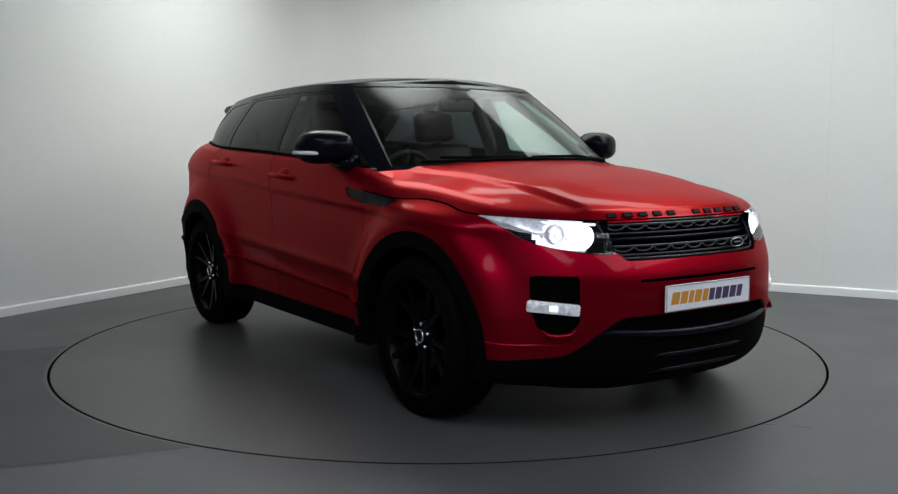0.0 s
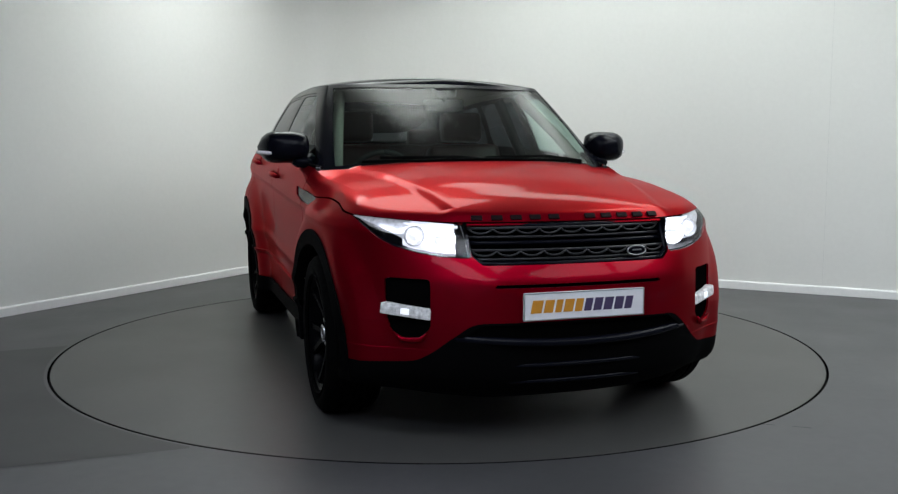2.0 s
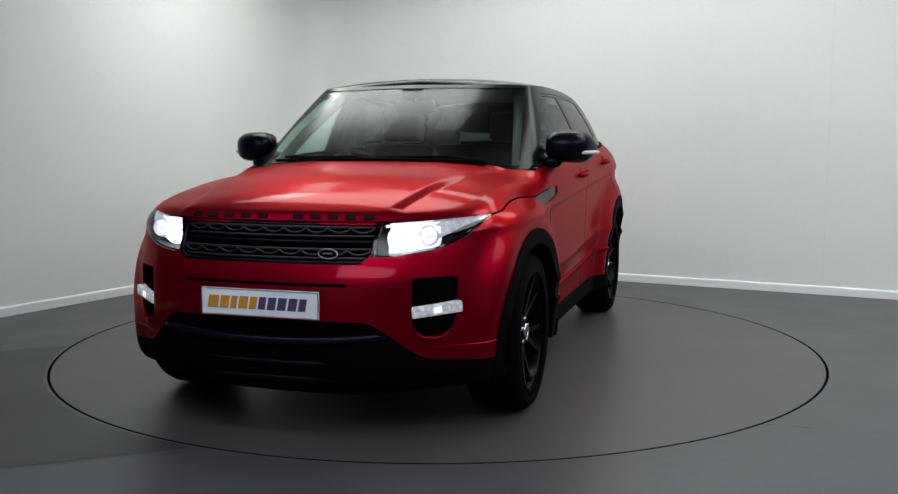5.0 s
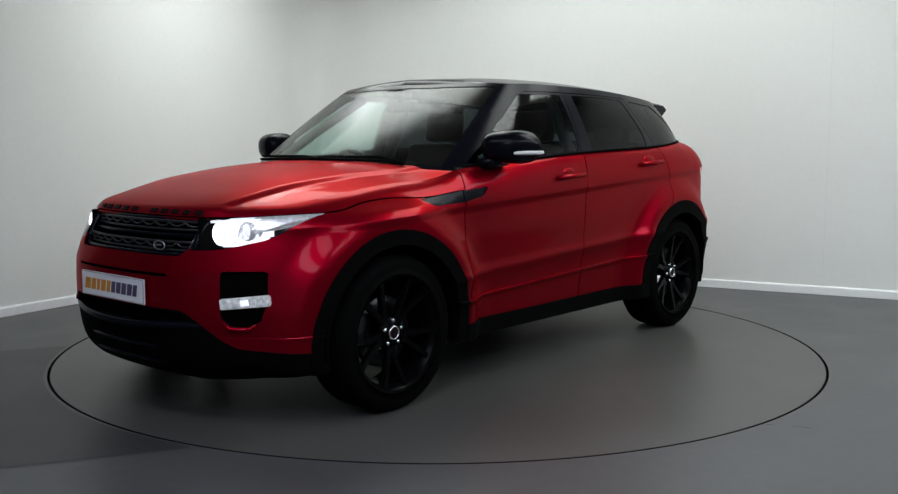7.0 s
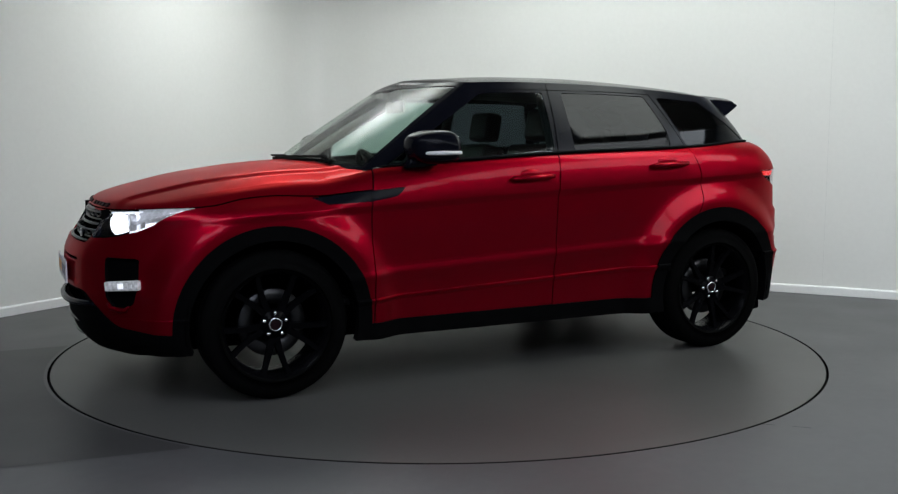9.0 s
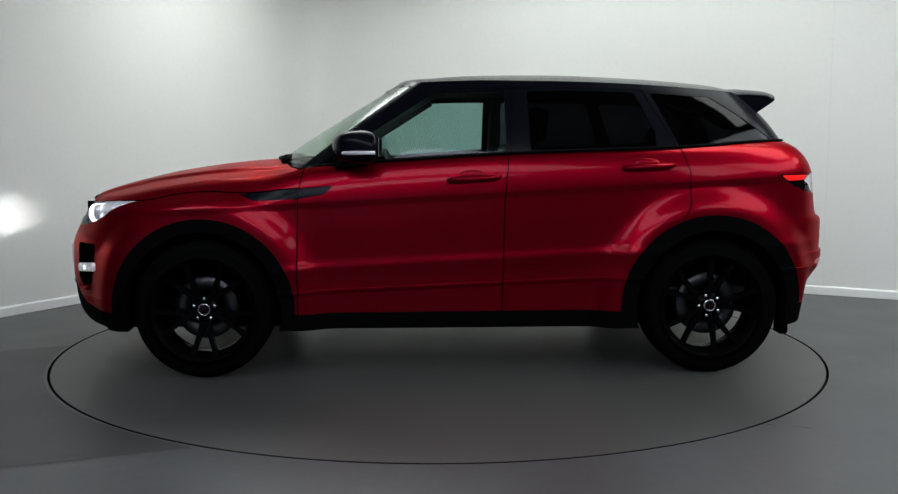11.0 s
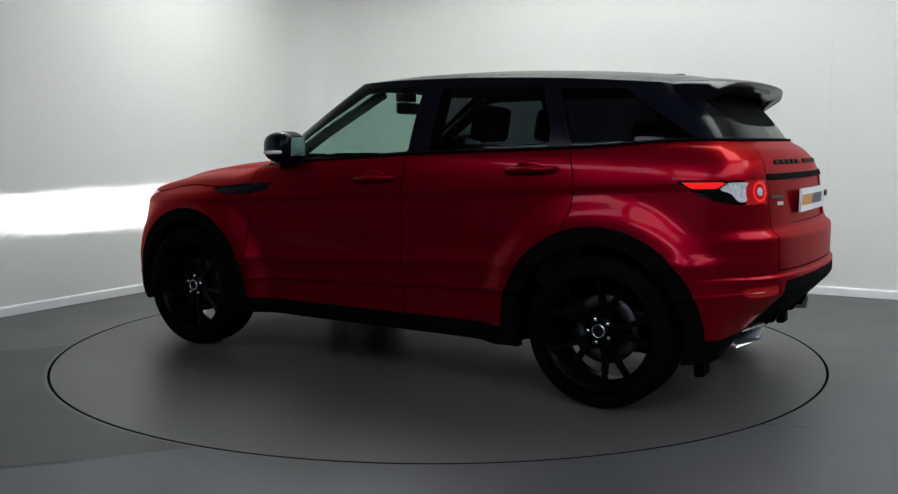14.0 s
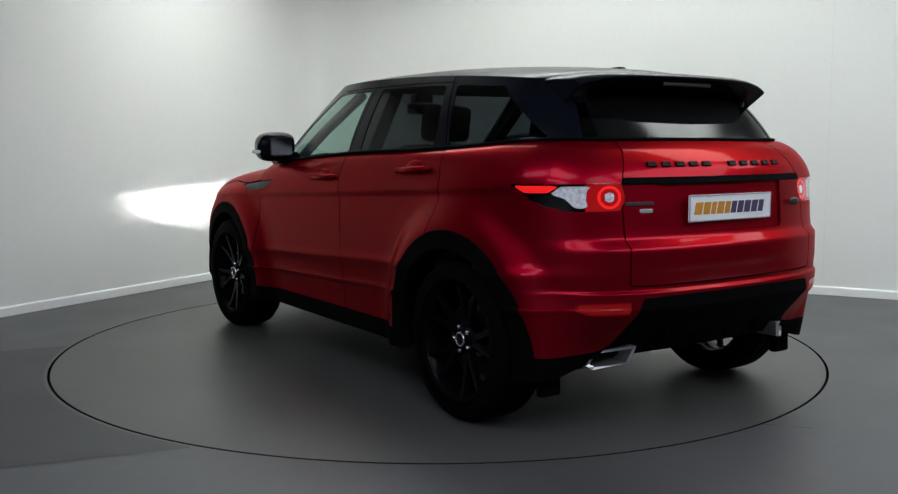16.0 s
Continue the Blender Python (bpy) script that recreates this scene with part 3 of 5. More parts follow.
def build_car():
    car = new("car")
    tagged(car, "glossy red five-door SUV with black roof, wheels and lit lamps", "car")
    V, F, P = body_skin()
    x = lambda: V[:, 0]
    y = lambda: V[:, 1]
    z = lambda: V[:, 2]
    hub = lambda hx, r: np.maximum(np.hypot(x() - hx, (z() - HUB_Z)) - r, 0.55 - y())
    N_depth = 0.008

    def panel(name, F, mat, label="", side=True, depth=N_depth, lift=0.0, parent=None):
        """One panel on each flank, or one across the car's middle."""
        if not F:
            return []
        v, f = pack(V, F)
        if lift:
            v = v.copy()
            v[:, :3] += normals(v, f) * lift
        v, f = flange(v, f, depth)
        if side:
            a = sheet(name, v, f, mat, parent or car, label)
            w, g = mirror(v, f)
            b = sheet(name, w, g, mat, parent or car, label)
            return [a, b]
        w, g = both(v, f)
        return [sheet(name, w, g, mat, parent or car, label)]

    # wheel openings, then the black cladding round them
    for hx in (HUB_F, HUB_R):
        V, A, F = cut(V, F, hub(hx, 0.405))
    for hx in (HUB_F, HUB_R):
        V, A, F = cut(V, F, hub(hx, 0.474 if hx > 0 else 0.486))
        panel("wheel_arch", A, TRIM, "matt black wheel arch cladding", lift=0.006, depth=0.05)
    # sill
    V, A, F = cut(V, F, np.maximum.reduce([z() - (0.335 - 0.004 * x()), x() - 1.2, -1.2 - x(), 0.6 - y()]))
    panel("sill", A, TRIM, "black plastic sill", lift=0.012, depth=0.05)
    # front lower intake surround
    low_line = curve([(0, 0.522), (0.40, 0.520), (0.44, 0.512), (0.50, 0.47), (0.60, 0.385), (0.64, 0.362), (0.70, 0.352), (1.0, 0.335)])
    V, A, F = cut(V, F, np.maximum(z() - low_line(y()), 1.2 - x()))
    V, mouth, lower = cut(V, A, inside([(-0.5, 0.448), (0.5, 0.448), (0.405, 0.512), (-0.405, 0.512)], y(), z()))
    panel("front_lower_bumper", lower, TRIM, "black lower front bumper", side=False, depth=0.03)
    # grille opening
    V, A, F = cut(V, F, np.maximum(inside(GRILLE, y(), z()), 1.7 - x()))
    # headlamps
    V, lens, F = cut(V, F, np.maximum(inside(LAMP_OUTLINE, y(), z(), 0.004), 1.3 - x()))
    # upper slot and fog recess
    V, A, F = cut(V, F, np.maximum(inside([(-0.365, 0.656), (0.365, 0.656), (0.37, 0.676), (-0.37, 0.676)], y(), z()), 1.7 - x()))
    V, fog, F = cut(V, F, np.maximum(inside([(0.602, 0.676), (0.728, 0.676), (0.728, 0.55), (0.712, 0.485), (0.68, 0.462), (0.635, 0.462), (0.602, 0.50)], y(), z(), 0.012), 1.6 - x()))
    # side vent
    V, vent, F = cut(V, F, np.maximum(inside([(1.134, 0.956), (0.9, 0.978), (0.655, 0.999), (0.70, 0.957), (0.84, 0.932), (1.06, 0.924)], x(), z(), 0.002), 0.5 - y()))
    V, A, B = cut(V, vent, np.abs(x() - 0.838) - 0.003)
    panel("side_vent", B, BLACK_GLOSS, "gloss black side vent blade", lift=-0.006, depth=0.012)
    # tail lamps
    ang = lambda: np.degrees(np.arctan2(-(x() + 1.4), y() - 0.3))
    tail_poly = [(25.5, 104.9), (66, 105.2), (67, 100), (65, 95.5), (50, 95.2), (42, 95.8), (34, 99), (29, 102.5)]
    V, tail, F = cut(V, F, np.maximum(inside(tail_poly, ang(), z() * 100, 0.5), x() + 1.55))
    # rear fog reflector
    V, refl, F = cut(V, F, np.maximum(inside([(0.565, 0.592), (0.565, 0.54), (0.72, 0.54), (0.765, 0.562), (0.75, 0.588)], y(), z()), x() + 1.8))
    # rear black lower bumper
    rear_line = curve([(0, 0.615), (0.515, 0.605), (0.535, 0.56), (0.55, 0.43), (0.57, 0.385), (0.64, 0.37), (1.0, 0.36)])
    V, A, F = cut(V, F, np.maximum(z() - rear_line(y()), x() + 1.45))
    panel("rear_lower_bumper", A, TRIM, "black lower rear bumper", side=False, depth=0.03)
    # tailgate with its plate recess and garnish bar
    gate_y = curve([(0.6, 0.566), (0.9, 0.566), (1.06, 0.555), (1.12, 0.53), (1.22, 0.47)])
    gate = lambda: np.maximum.reduce([y() - gate_y(z()), 0.652 - z(), x() + 1.5])
    V, tailgate, F = cut(V, F, gate() + 0.003)
    V, A, F = cut(V, F, gate() - 0.003)
    V, A, tailgate = cut(V, tailgate, np.maximum(np.abs(z() - 1.064) - 0.013, y() - 0.60))
    panel("garnish_bar", A, TRIM, "gloss black tailgate bar", side=False, lift=0.006)
    V, recess, tailgate = cut(V, tailgate, inside([(-0.37, 1.045), (0.37, 1.045), (0.35, 0.862), (-0.35, 0.862)], y(), z(), 0.01))
    panel("tailgate", tailgate, RED, "red tailgate", side=False)
    v, f = pack(V, recess)
    v = v.copy()
    v[:, 0] += 0.010
    w, g = both(v, f)
    sheet("plate_recess", w, g, RED, car)
    # bonnet line, doors
    hood_gap = curve([(2.2, 0.897), (2.0, 0.902), (1.75, 0.916), (1.60, 0.928), (1.45, 0.958), (1.30, 0.969), (1.17, 0.965), (1.10, 0.964), (0.9, 0.982), (0.82, 0.988)])
    front_gap = curve([(0.2, 0.842), (0.9, 0.838), (1.0, 0.825), (1.12, 0.80)])
    mid_gap = curve([(0.2, -0.222), (0.9, -0.235), (1.2, -0.262)])
    back_gap = curve([(0.6, -1.12), (0.80, -1.155), (0.92, -1.203), (1.05, -1.203), (1.12, -1.185), (1.22, -1.15)])
    pieces = []
    for g in (front_gap, mid_gap, back_gap):
        V, A, F = cut(V, F, g(z()) - x() + 0.0032)
        pieces.append(A)
        V, A, F = cut(V, F, g(z()) - x() - 0.0032)
    ahead, front_door, rear_door = pieces
    panel("front_door", front_door, RED, "red front door")
    panel("rear_door", rear_door, RED, "red rear door")
    panel("rear_quarter", F, RED, "red rear quarter with bumper")
    # the clamshell bonnet's edge over the wings and lamps
    V, bonnet_edge, ahead = cut(V, ahead, hood_gap(x()) - z() + 0.003)
    V, A, ahead = cut(V, ahead, hood_gap(x()) - z() - 0.003)
    panel("front_bumper", ahead, RED, "red front bumper and wing", side=False)

    # bonnet: its top, joined to the rolled edge
    e = P[:, -1, :3]
    sel = e[:, 0] > 0.80
    e = e[sel]
    rr = np.concatenate([np.linspace(0, 0.62, 80), np.linspace(0.64, 1, 14)])
    spine = 0.80 + (e[:, 0] - 0.80) * 0.93
    rows = []
    for r in rr:
        q = r
        px = e[:, 0] * (1 - q) + spine * q
        py = e[:, 1] * (1 - q)
        pz = hood_z(px, py) + (e[:, 2] - hood_z(e[:, 0], e[:, 1])) * (1 - r) ** 2
        rows.append(np.stack([px, py, pz, 0 * px, 0 * px], -1))
    HP = with_normals(np.stack(rows, 1))
    HP[:, -1, 6] = 0
    HV = HP.reshape(-1, 8)
    HF = grid(len(e), len(rr))
    HF = [f for f in HF if len({tuple(np.round(HV[i][:3], 6)) for i in f}) > 2]
    back_edge = curve([(0, 0.985), (0.4, 0.965), (0.62, 0.915), (0.75, 0.86), (0.85, 0.83)])
    HV, cowl, HF = cut(HV, HF, HV[:, 0] - back_edge(HV[:, 1]))
    v1, f1 = pack(V, bonnet_edge)
    v2, f2 = pack(HV, HF)
    vv, ff = np.vstack([v1, v2]), f1 + [[i + len(v1) for i in f] for f in f2]
    w, g = both(vv, ff)
    bonnet = sheet("bonnet", w, g, RED, car, "red bonnet with two raised creases")
    v, f = pack(HV, cowl)
    v = v.copy()
    v[:, 2] -= 0.02
    w, g = both(v, f)
    sheet("cowl", w, g, TRIM, car, "black cowl panel below the windscreen")

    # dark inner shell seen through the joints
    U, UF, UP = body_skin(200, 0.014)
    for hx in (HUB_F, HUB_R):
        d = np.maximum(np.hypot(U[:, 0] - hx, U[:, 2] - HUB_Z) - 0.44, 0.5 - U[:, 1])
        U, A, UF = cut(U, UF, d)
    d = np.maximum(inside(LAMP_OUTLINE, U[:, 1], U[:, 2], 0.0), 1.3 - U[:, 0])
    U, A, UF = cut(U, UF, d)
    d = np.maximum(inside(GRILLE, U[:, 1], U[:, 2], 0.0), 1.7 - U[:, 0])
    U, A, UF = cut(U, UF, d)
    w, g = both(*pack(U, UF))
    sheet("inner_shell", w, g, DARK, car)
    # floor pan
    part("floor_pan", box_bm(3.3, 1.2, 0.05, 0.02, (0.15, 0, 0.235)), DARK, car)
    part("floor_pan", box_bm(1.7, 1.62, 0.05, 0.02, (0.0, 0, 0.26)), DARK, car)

    build_headlamps(car, V, lens, panel)
    build_front(car, V, mouth, fog, P)
    build_tail(car, V, tail, refl, P)
    build_greenhouse(car, P)
    build_cabin(car)
    build_wheels(car)
    build_details(car)
    return car


RING = [  # belt point and roof-edge point, windscreen middle round the flank to the rear middle
    ((1.045, 0, 1.112), (0.345, 0, 1.550)), ((1.00, 0.35, 1.106), (0.315, 0.345, 1.546)), ((0.90, 0.62, 1.094), (0.255, 0.545, 1.546)),
    ((0.815, 0.752, 1.084), (0.18, 0.634, 1.543)), ((0.70, 0.805, 1.096), (0.06, 0.652, 1.547)), ((0.3, 0.845, 1.124), (-0.15, 0.662, 1.551)),
    ((-0.25, 0.852, 1.157), (-0.5, 0.665, 1.548)), ((-0.8, 0.849, 1.177), (-0.95, 0.658, 1.533)), ((-1.25, 0.825, 1.193), (-1.28, 0.642, 1.512)),
    ((-1.60, 0.752, 1.219), (-1.47, 0.616, 1.497)), ((-1.78, 0.63, 1.225), (-1.575, 0.52, 1.488)), ((-1.85, 0.35, 1.225), (-1.62, 0.28, 1.486)), ((-1.87, 0, 1.225), (-1.63, 0, 1.486))]


def ring_lines(n):
    k = np.arange(len(RING))
    q = np.linspace(0, len(RING) - 1, n)
    out = []
    for end in (0, 1):
        p = np.array([r[end] for r in RING], float)
        out.append(np.stack([curve(list(zip(k, p[:, c])))(q) for c in range(3)], -1))
    return q, out[0], out[1]


def build_greenhouse(car, P):
    n = 260
    q, lo, hi = ring_lines(n)
    hi[0, 1] = hi[-1, 1] = lo[0, 1] = lo[-1, 1] = 0
    vs = np.linspace(0, 1, 40)
    tang = np.gradient((lo + hi) / 2, axis=0)
    nrm = np.stack([tang[:, 1], -tang[:, 0], 0 * q], -1)
    nrm /= np.maximum(np.linalg.norm(nrm, axis=1), 1e-9)[:, None]
    nrm[0], nrm[-1] = (1, 0, 0), (-1, 0, 0)
    rows = [lo * (1 - v) + hi * v + nrm * (0.018 * 4 * v * (1 - v)) for v in vs]
    G = np.stack([np.concatenate([r, q[:, None], np.full((n, 1), v)], 1) for r, v in zip(rows, vs)], 1)
    G[0, :, 1] = G[-1, :, 1] = 0
    G = with_normals(G)
    V = G.reshape(-1, 8)
    F = grid(n, len(vs))
    k = lambda: V[:, 3]
    v_ = lambda: V[:, 4]
    x = lambda: V[:, 0]
    y = lambda: V[:, 1]
    z = lambda: V[:, 2]

    def glass(name, F, mat, label, side, depth=0.004, sink=0.003):
        a, f = pack(V, F)
        a = a.copy()
        a[:, :3] -= normals(a, f) * sink
        if side:
            sheet(name, a, f, mat, car, label)
            sheet(name, *mirror(a, f), mat, car, label)
        else:
            sheet(name, *both(a, f), mat, car, label)

    # windscreen
    V, ws, F = cut(V, F, np.maximum.reduce([(k() - 2.72 + 0.12 * v_()), 0.035 - v_(), v_() - 0.955, y() - 2]) * 0.3)
    glass("windscreen", ws, WINDSCREEN, "clear curved windscreen", False)
    # flank windows
    top = curve([(0.2, 1.478), (0.1, 1.487), (-0.25, 1.494), (-0.6, 1.494), (-1.0, 1.484), (-1.3, 1.466)])
    sides = lambda: 0.5 - y()
    shape = lambda poly, r=0.0: np.maximum.reduce([inside(poly, x(), z(), r), belt(x()) + 0.016 - z(), z() - top(x()), sides()])
    V, fw, F = cut(V, F, shape([(0.765, 1.08), (0.095, 1.51), (-0.245, 1.51), (-0.245, 1.1)]))
    V, rw, F = cut(V, F, shape([(-0.375, 1.1), (-0.365, 1.51), (-0.93, 1.51), (-0.955, 1.46), (-1.035, 1.28), (-1.045, 1.15)]))
    V, qw, F = cut(V, F, shape([(-1.03, 1.485), (-1.36, 1.465), (-1.70, 1.238), (-1.205, 1.1)], 0.0))
    glass("front_window", fw, SIDE_GLASS, "green-tinted front door glass", True)
    glass("rear_window", rw, PRIVACY, "dark privacy glass", True)
    glass("quarter_window", qw, PRIVACY, "dark privacy glass", True)
    # rear screen
    V, rs, F = cut(V, F, np.maximum.reduce([10.15 - k(), 0.04 - v_(), v_() - 0.93]) * 0.3)
    # glass above this line is matt black, a painted shadow of the spoiler
    shade_line = curve([(9.9, 0.86), (10.3, 0.70), (10.7, 0.42), (11.1, 0.31), (12.0, 0.28)])
    V, rs, band = cut(V, rs, v_() - shade_line(k()))
    glass("rear_screen_shade", band, TRIM, "black upper band of the rear screen", False)
    glass("rear_screen", rs, REAR_GLASS, "dark rear screen glass", False)
    inner, inner_f = pack(V, F)
    inner = inner.copy()
    inner[:, :3] -= normals(inner, inner_f) * 0.007
    sheet("pillar_core", *both(inner, inner_f), DARK, car)
    # joints of the doors in the black pillars
    for e0, e1 in (((-0.262, 1.15), (-0.29, 1.60)), ((-1.15, 1.19), (-0.985, 1.50))):
        d = lambda: x() - (e0[0] + (e1[0] - e0[0]) * (z() - e0[1]) / (e1[1] - e0[1]))
        V, A, rest = cut(V, F, -d() + 0.003)
        V, strip, B = cut(V, rest, -d() - 0.003)
        F = A + B
    # joint under the roof, along the doors
    V, mid, rest = cut(V, F, np.abs(x() + 0.46) - 0.54)
    V, A, B = cut(V, mid, z() - top(x()) - 0.012)
    V, strip, B = cut(V, B, z() - top(x()) - 0.016)
    F = rest + A + B
    a, f = pack(V, F)
    a, f = flange(a, f, 0.006)
    sheet("window_surround", *both(a, f), BLACK_GLOSS, car, "gloss black window surround")
    # chrome-less belt strip
    m = [i for i in range(n) if 0.78 > lo[i][0] and q[i] > 3.2]
    pts = [(lo[i][0] + nrm[i][0] * 0.006, lo[i][1] + nrm[i][1] * 0.006, lo[i][2] + 0.006) for i in m[::6] + [m[-1]]]
    Vb, Fb = tube(pts, 0.008, 6)
    sheet("belt_strip", *orient_keep(Vb, Fb), TRIM, car, "black belt strip")
    Vm, Fm = mirror(np.array([tuple(p) for p in Vb]), Fb)
    sheet("belt_strip", Vm, Fm, TRIM, car, "black belt strip")
    # roof skin, with a rounded edge
    rr = np.concatenate([np.linspace(0, 0.2, 14), np.linspace(0.24, 1, 16)])
    spine = 0.28 + (hi[:, 0] - 0.345) * 0.90
    R = []
    for r in rr:
        px = hi[:, 0] * (1 - r) + spine * r
        py = hi[:, 1] * (1 - r)
        base = hi[:, 2] * (1 - r) + r * curve([(0.345, 1.552), (-0.1, 1.555), (-0.5, 1.553), (-1.0, 1.535), (-1.3, 1.515), (-1.63, 1.487)])(spine)
        crown = curve([(0.345, 0.03), (0.15, 0.040), (-0.1, 0.053), (-0.6, 0.061), (-1.2, 0.06), (-1.5, 0.055), (-1.63, 0.05)])(px)
        R.append(np.stack([px, py, base + crown * (1 - (1 - r) ** 2.6), q, 0 * px + r], -1))
    R = with_normals(np.stack(R, 1))
    R[:, -1, 5:8] = (0, 0, 1)
    RV = R.reshape(-1, 8)
    RF = grid(n, len(rr))
    RF = [f for f in RF if len({tuple(np.round(RV[i][:3], 6)) for i in f}) > 2]
    groove = np.abs(RV[:, 1] - 0.572) - 0.003
    RV, A, RF = cut(RV, RF, np.maximum.reduce([groove, RV[:, 0] - 0.22, -1.5 - RV[:, 0]]))
    sheet("roof", *both(*pack(RV, RF)), ROOF_BLACK, car, "black painted roof")
    g, gf = pack(RV, RF)
    g = g.copy()
    g[:, 2] -= 0.03
    g[:, 1] *= 0.985
    g[:, 5:8] *= -1
    sheet("headlining", *both(g, [f[::-1] for f in gf]), LINING, car, "pale fabric headlining")
    # spoiler: deep at its ends, thin in the middle
    ys = np.linspace(-0.59, 0.59, 49)
    sec_n = None
    SV = []
    for yy in ys:
        a = abs(yy) / 0.59
        drop = 0.012 * a ** 2 + 0.034 * a ** 6
        deep = step(0.72, 0.97, np.array(a)).item()
        back = -1.835 + 0.075 * a ** 3
        front = -1.46 + 0.03 * a
        top_z = 1.530 - drop
        under = 0.035 + 0.075 * deep
        sec = [(front, top_z - 0.004), (-1.60, top_z + 0.0), (-1.72, top_z - 0.008), (back + 0.03, top_z - 0.018), (back, top_z - 0.030), (back + 0.01, top_z - 0.042),
               (back + 0.05 + 0.06 * deep, top_z - 0.05 - under * 0.55), (-1.68, top_z - 0.055 - under), (-1.60, top_z - 0.06 - under * 0.9), (front - 0.02, top_z - 0.05)]
        sec_n = len(sec)
        SV += [(px, yy, pz) for px, pz in sec]
    SF = []
    for i in range(len(ys) - 1):
        for j in range(sec_n):
            SF.append((i * sec_n + j, i * sec_n + (j + 1) % sec_n, (i + 1) * sec_n + (j + 1) % sec_n, (i + 1) * sec_n + j))
    SF += [tuple(range(sec_n))[::-1], tuple((len(ys) - 1) * sec_n + j for j in range(sec_n))]
    spoiler = sheet("spoiler", SV, SF, ROOF_BLACK, car, "gloss black roof spoiler", smooth=False)
    soften(spoiler, 0.006)
    part("brake_light", box_bm(0.01, 0.30, 0.014, 0.003, (-1.80, 0, 1.468)), MESH_GREY, spoiler, "unlit high brake light strip")
    # aerial fin
    part("roof_fin", prism([(-1.22, 1.555), (-1.42, 1.548), (-1.41, 1.572), (-1.36, 1.574)], "xz", -0.018, 0.018, 0.006), ROOF_BLACK, car)


def orient_keep(V, F):
    return np.array([tuple(v) for v in V], float), [list(f) for f in F]


def soften(ob, width, segments=2):
    b = ob.modifiers.new("bevel", "BEVEL")
    b.width, b.segments, b.limit_method, b.angle_limit = width, segments, "ANGLE", radians(35)
    ob.data.shade_smooth()
    w = ob.modifiers.new("normals", "WEIGHTED_NORMAL")
    w.keep_sharp = True


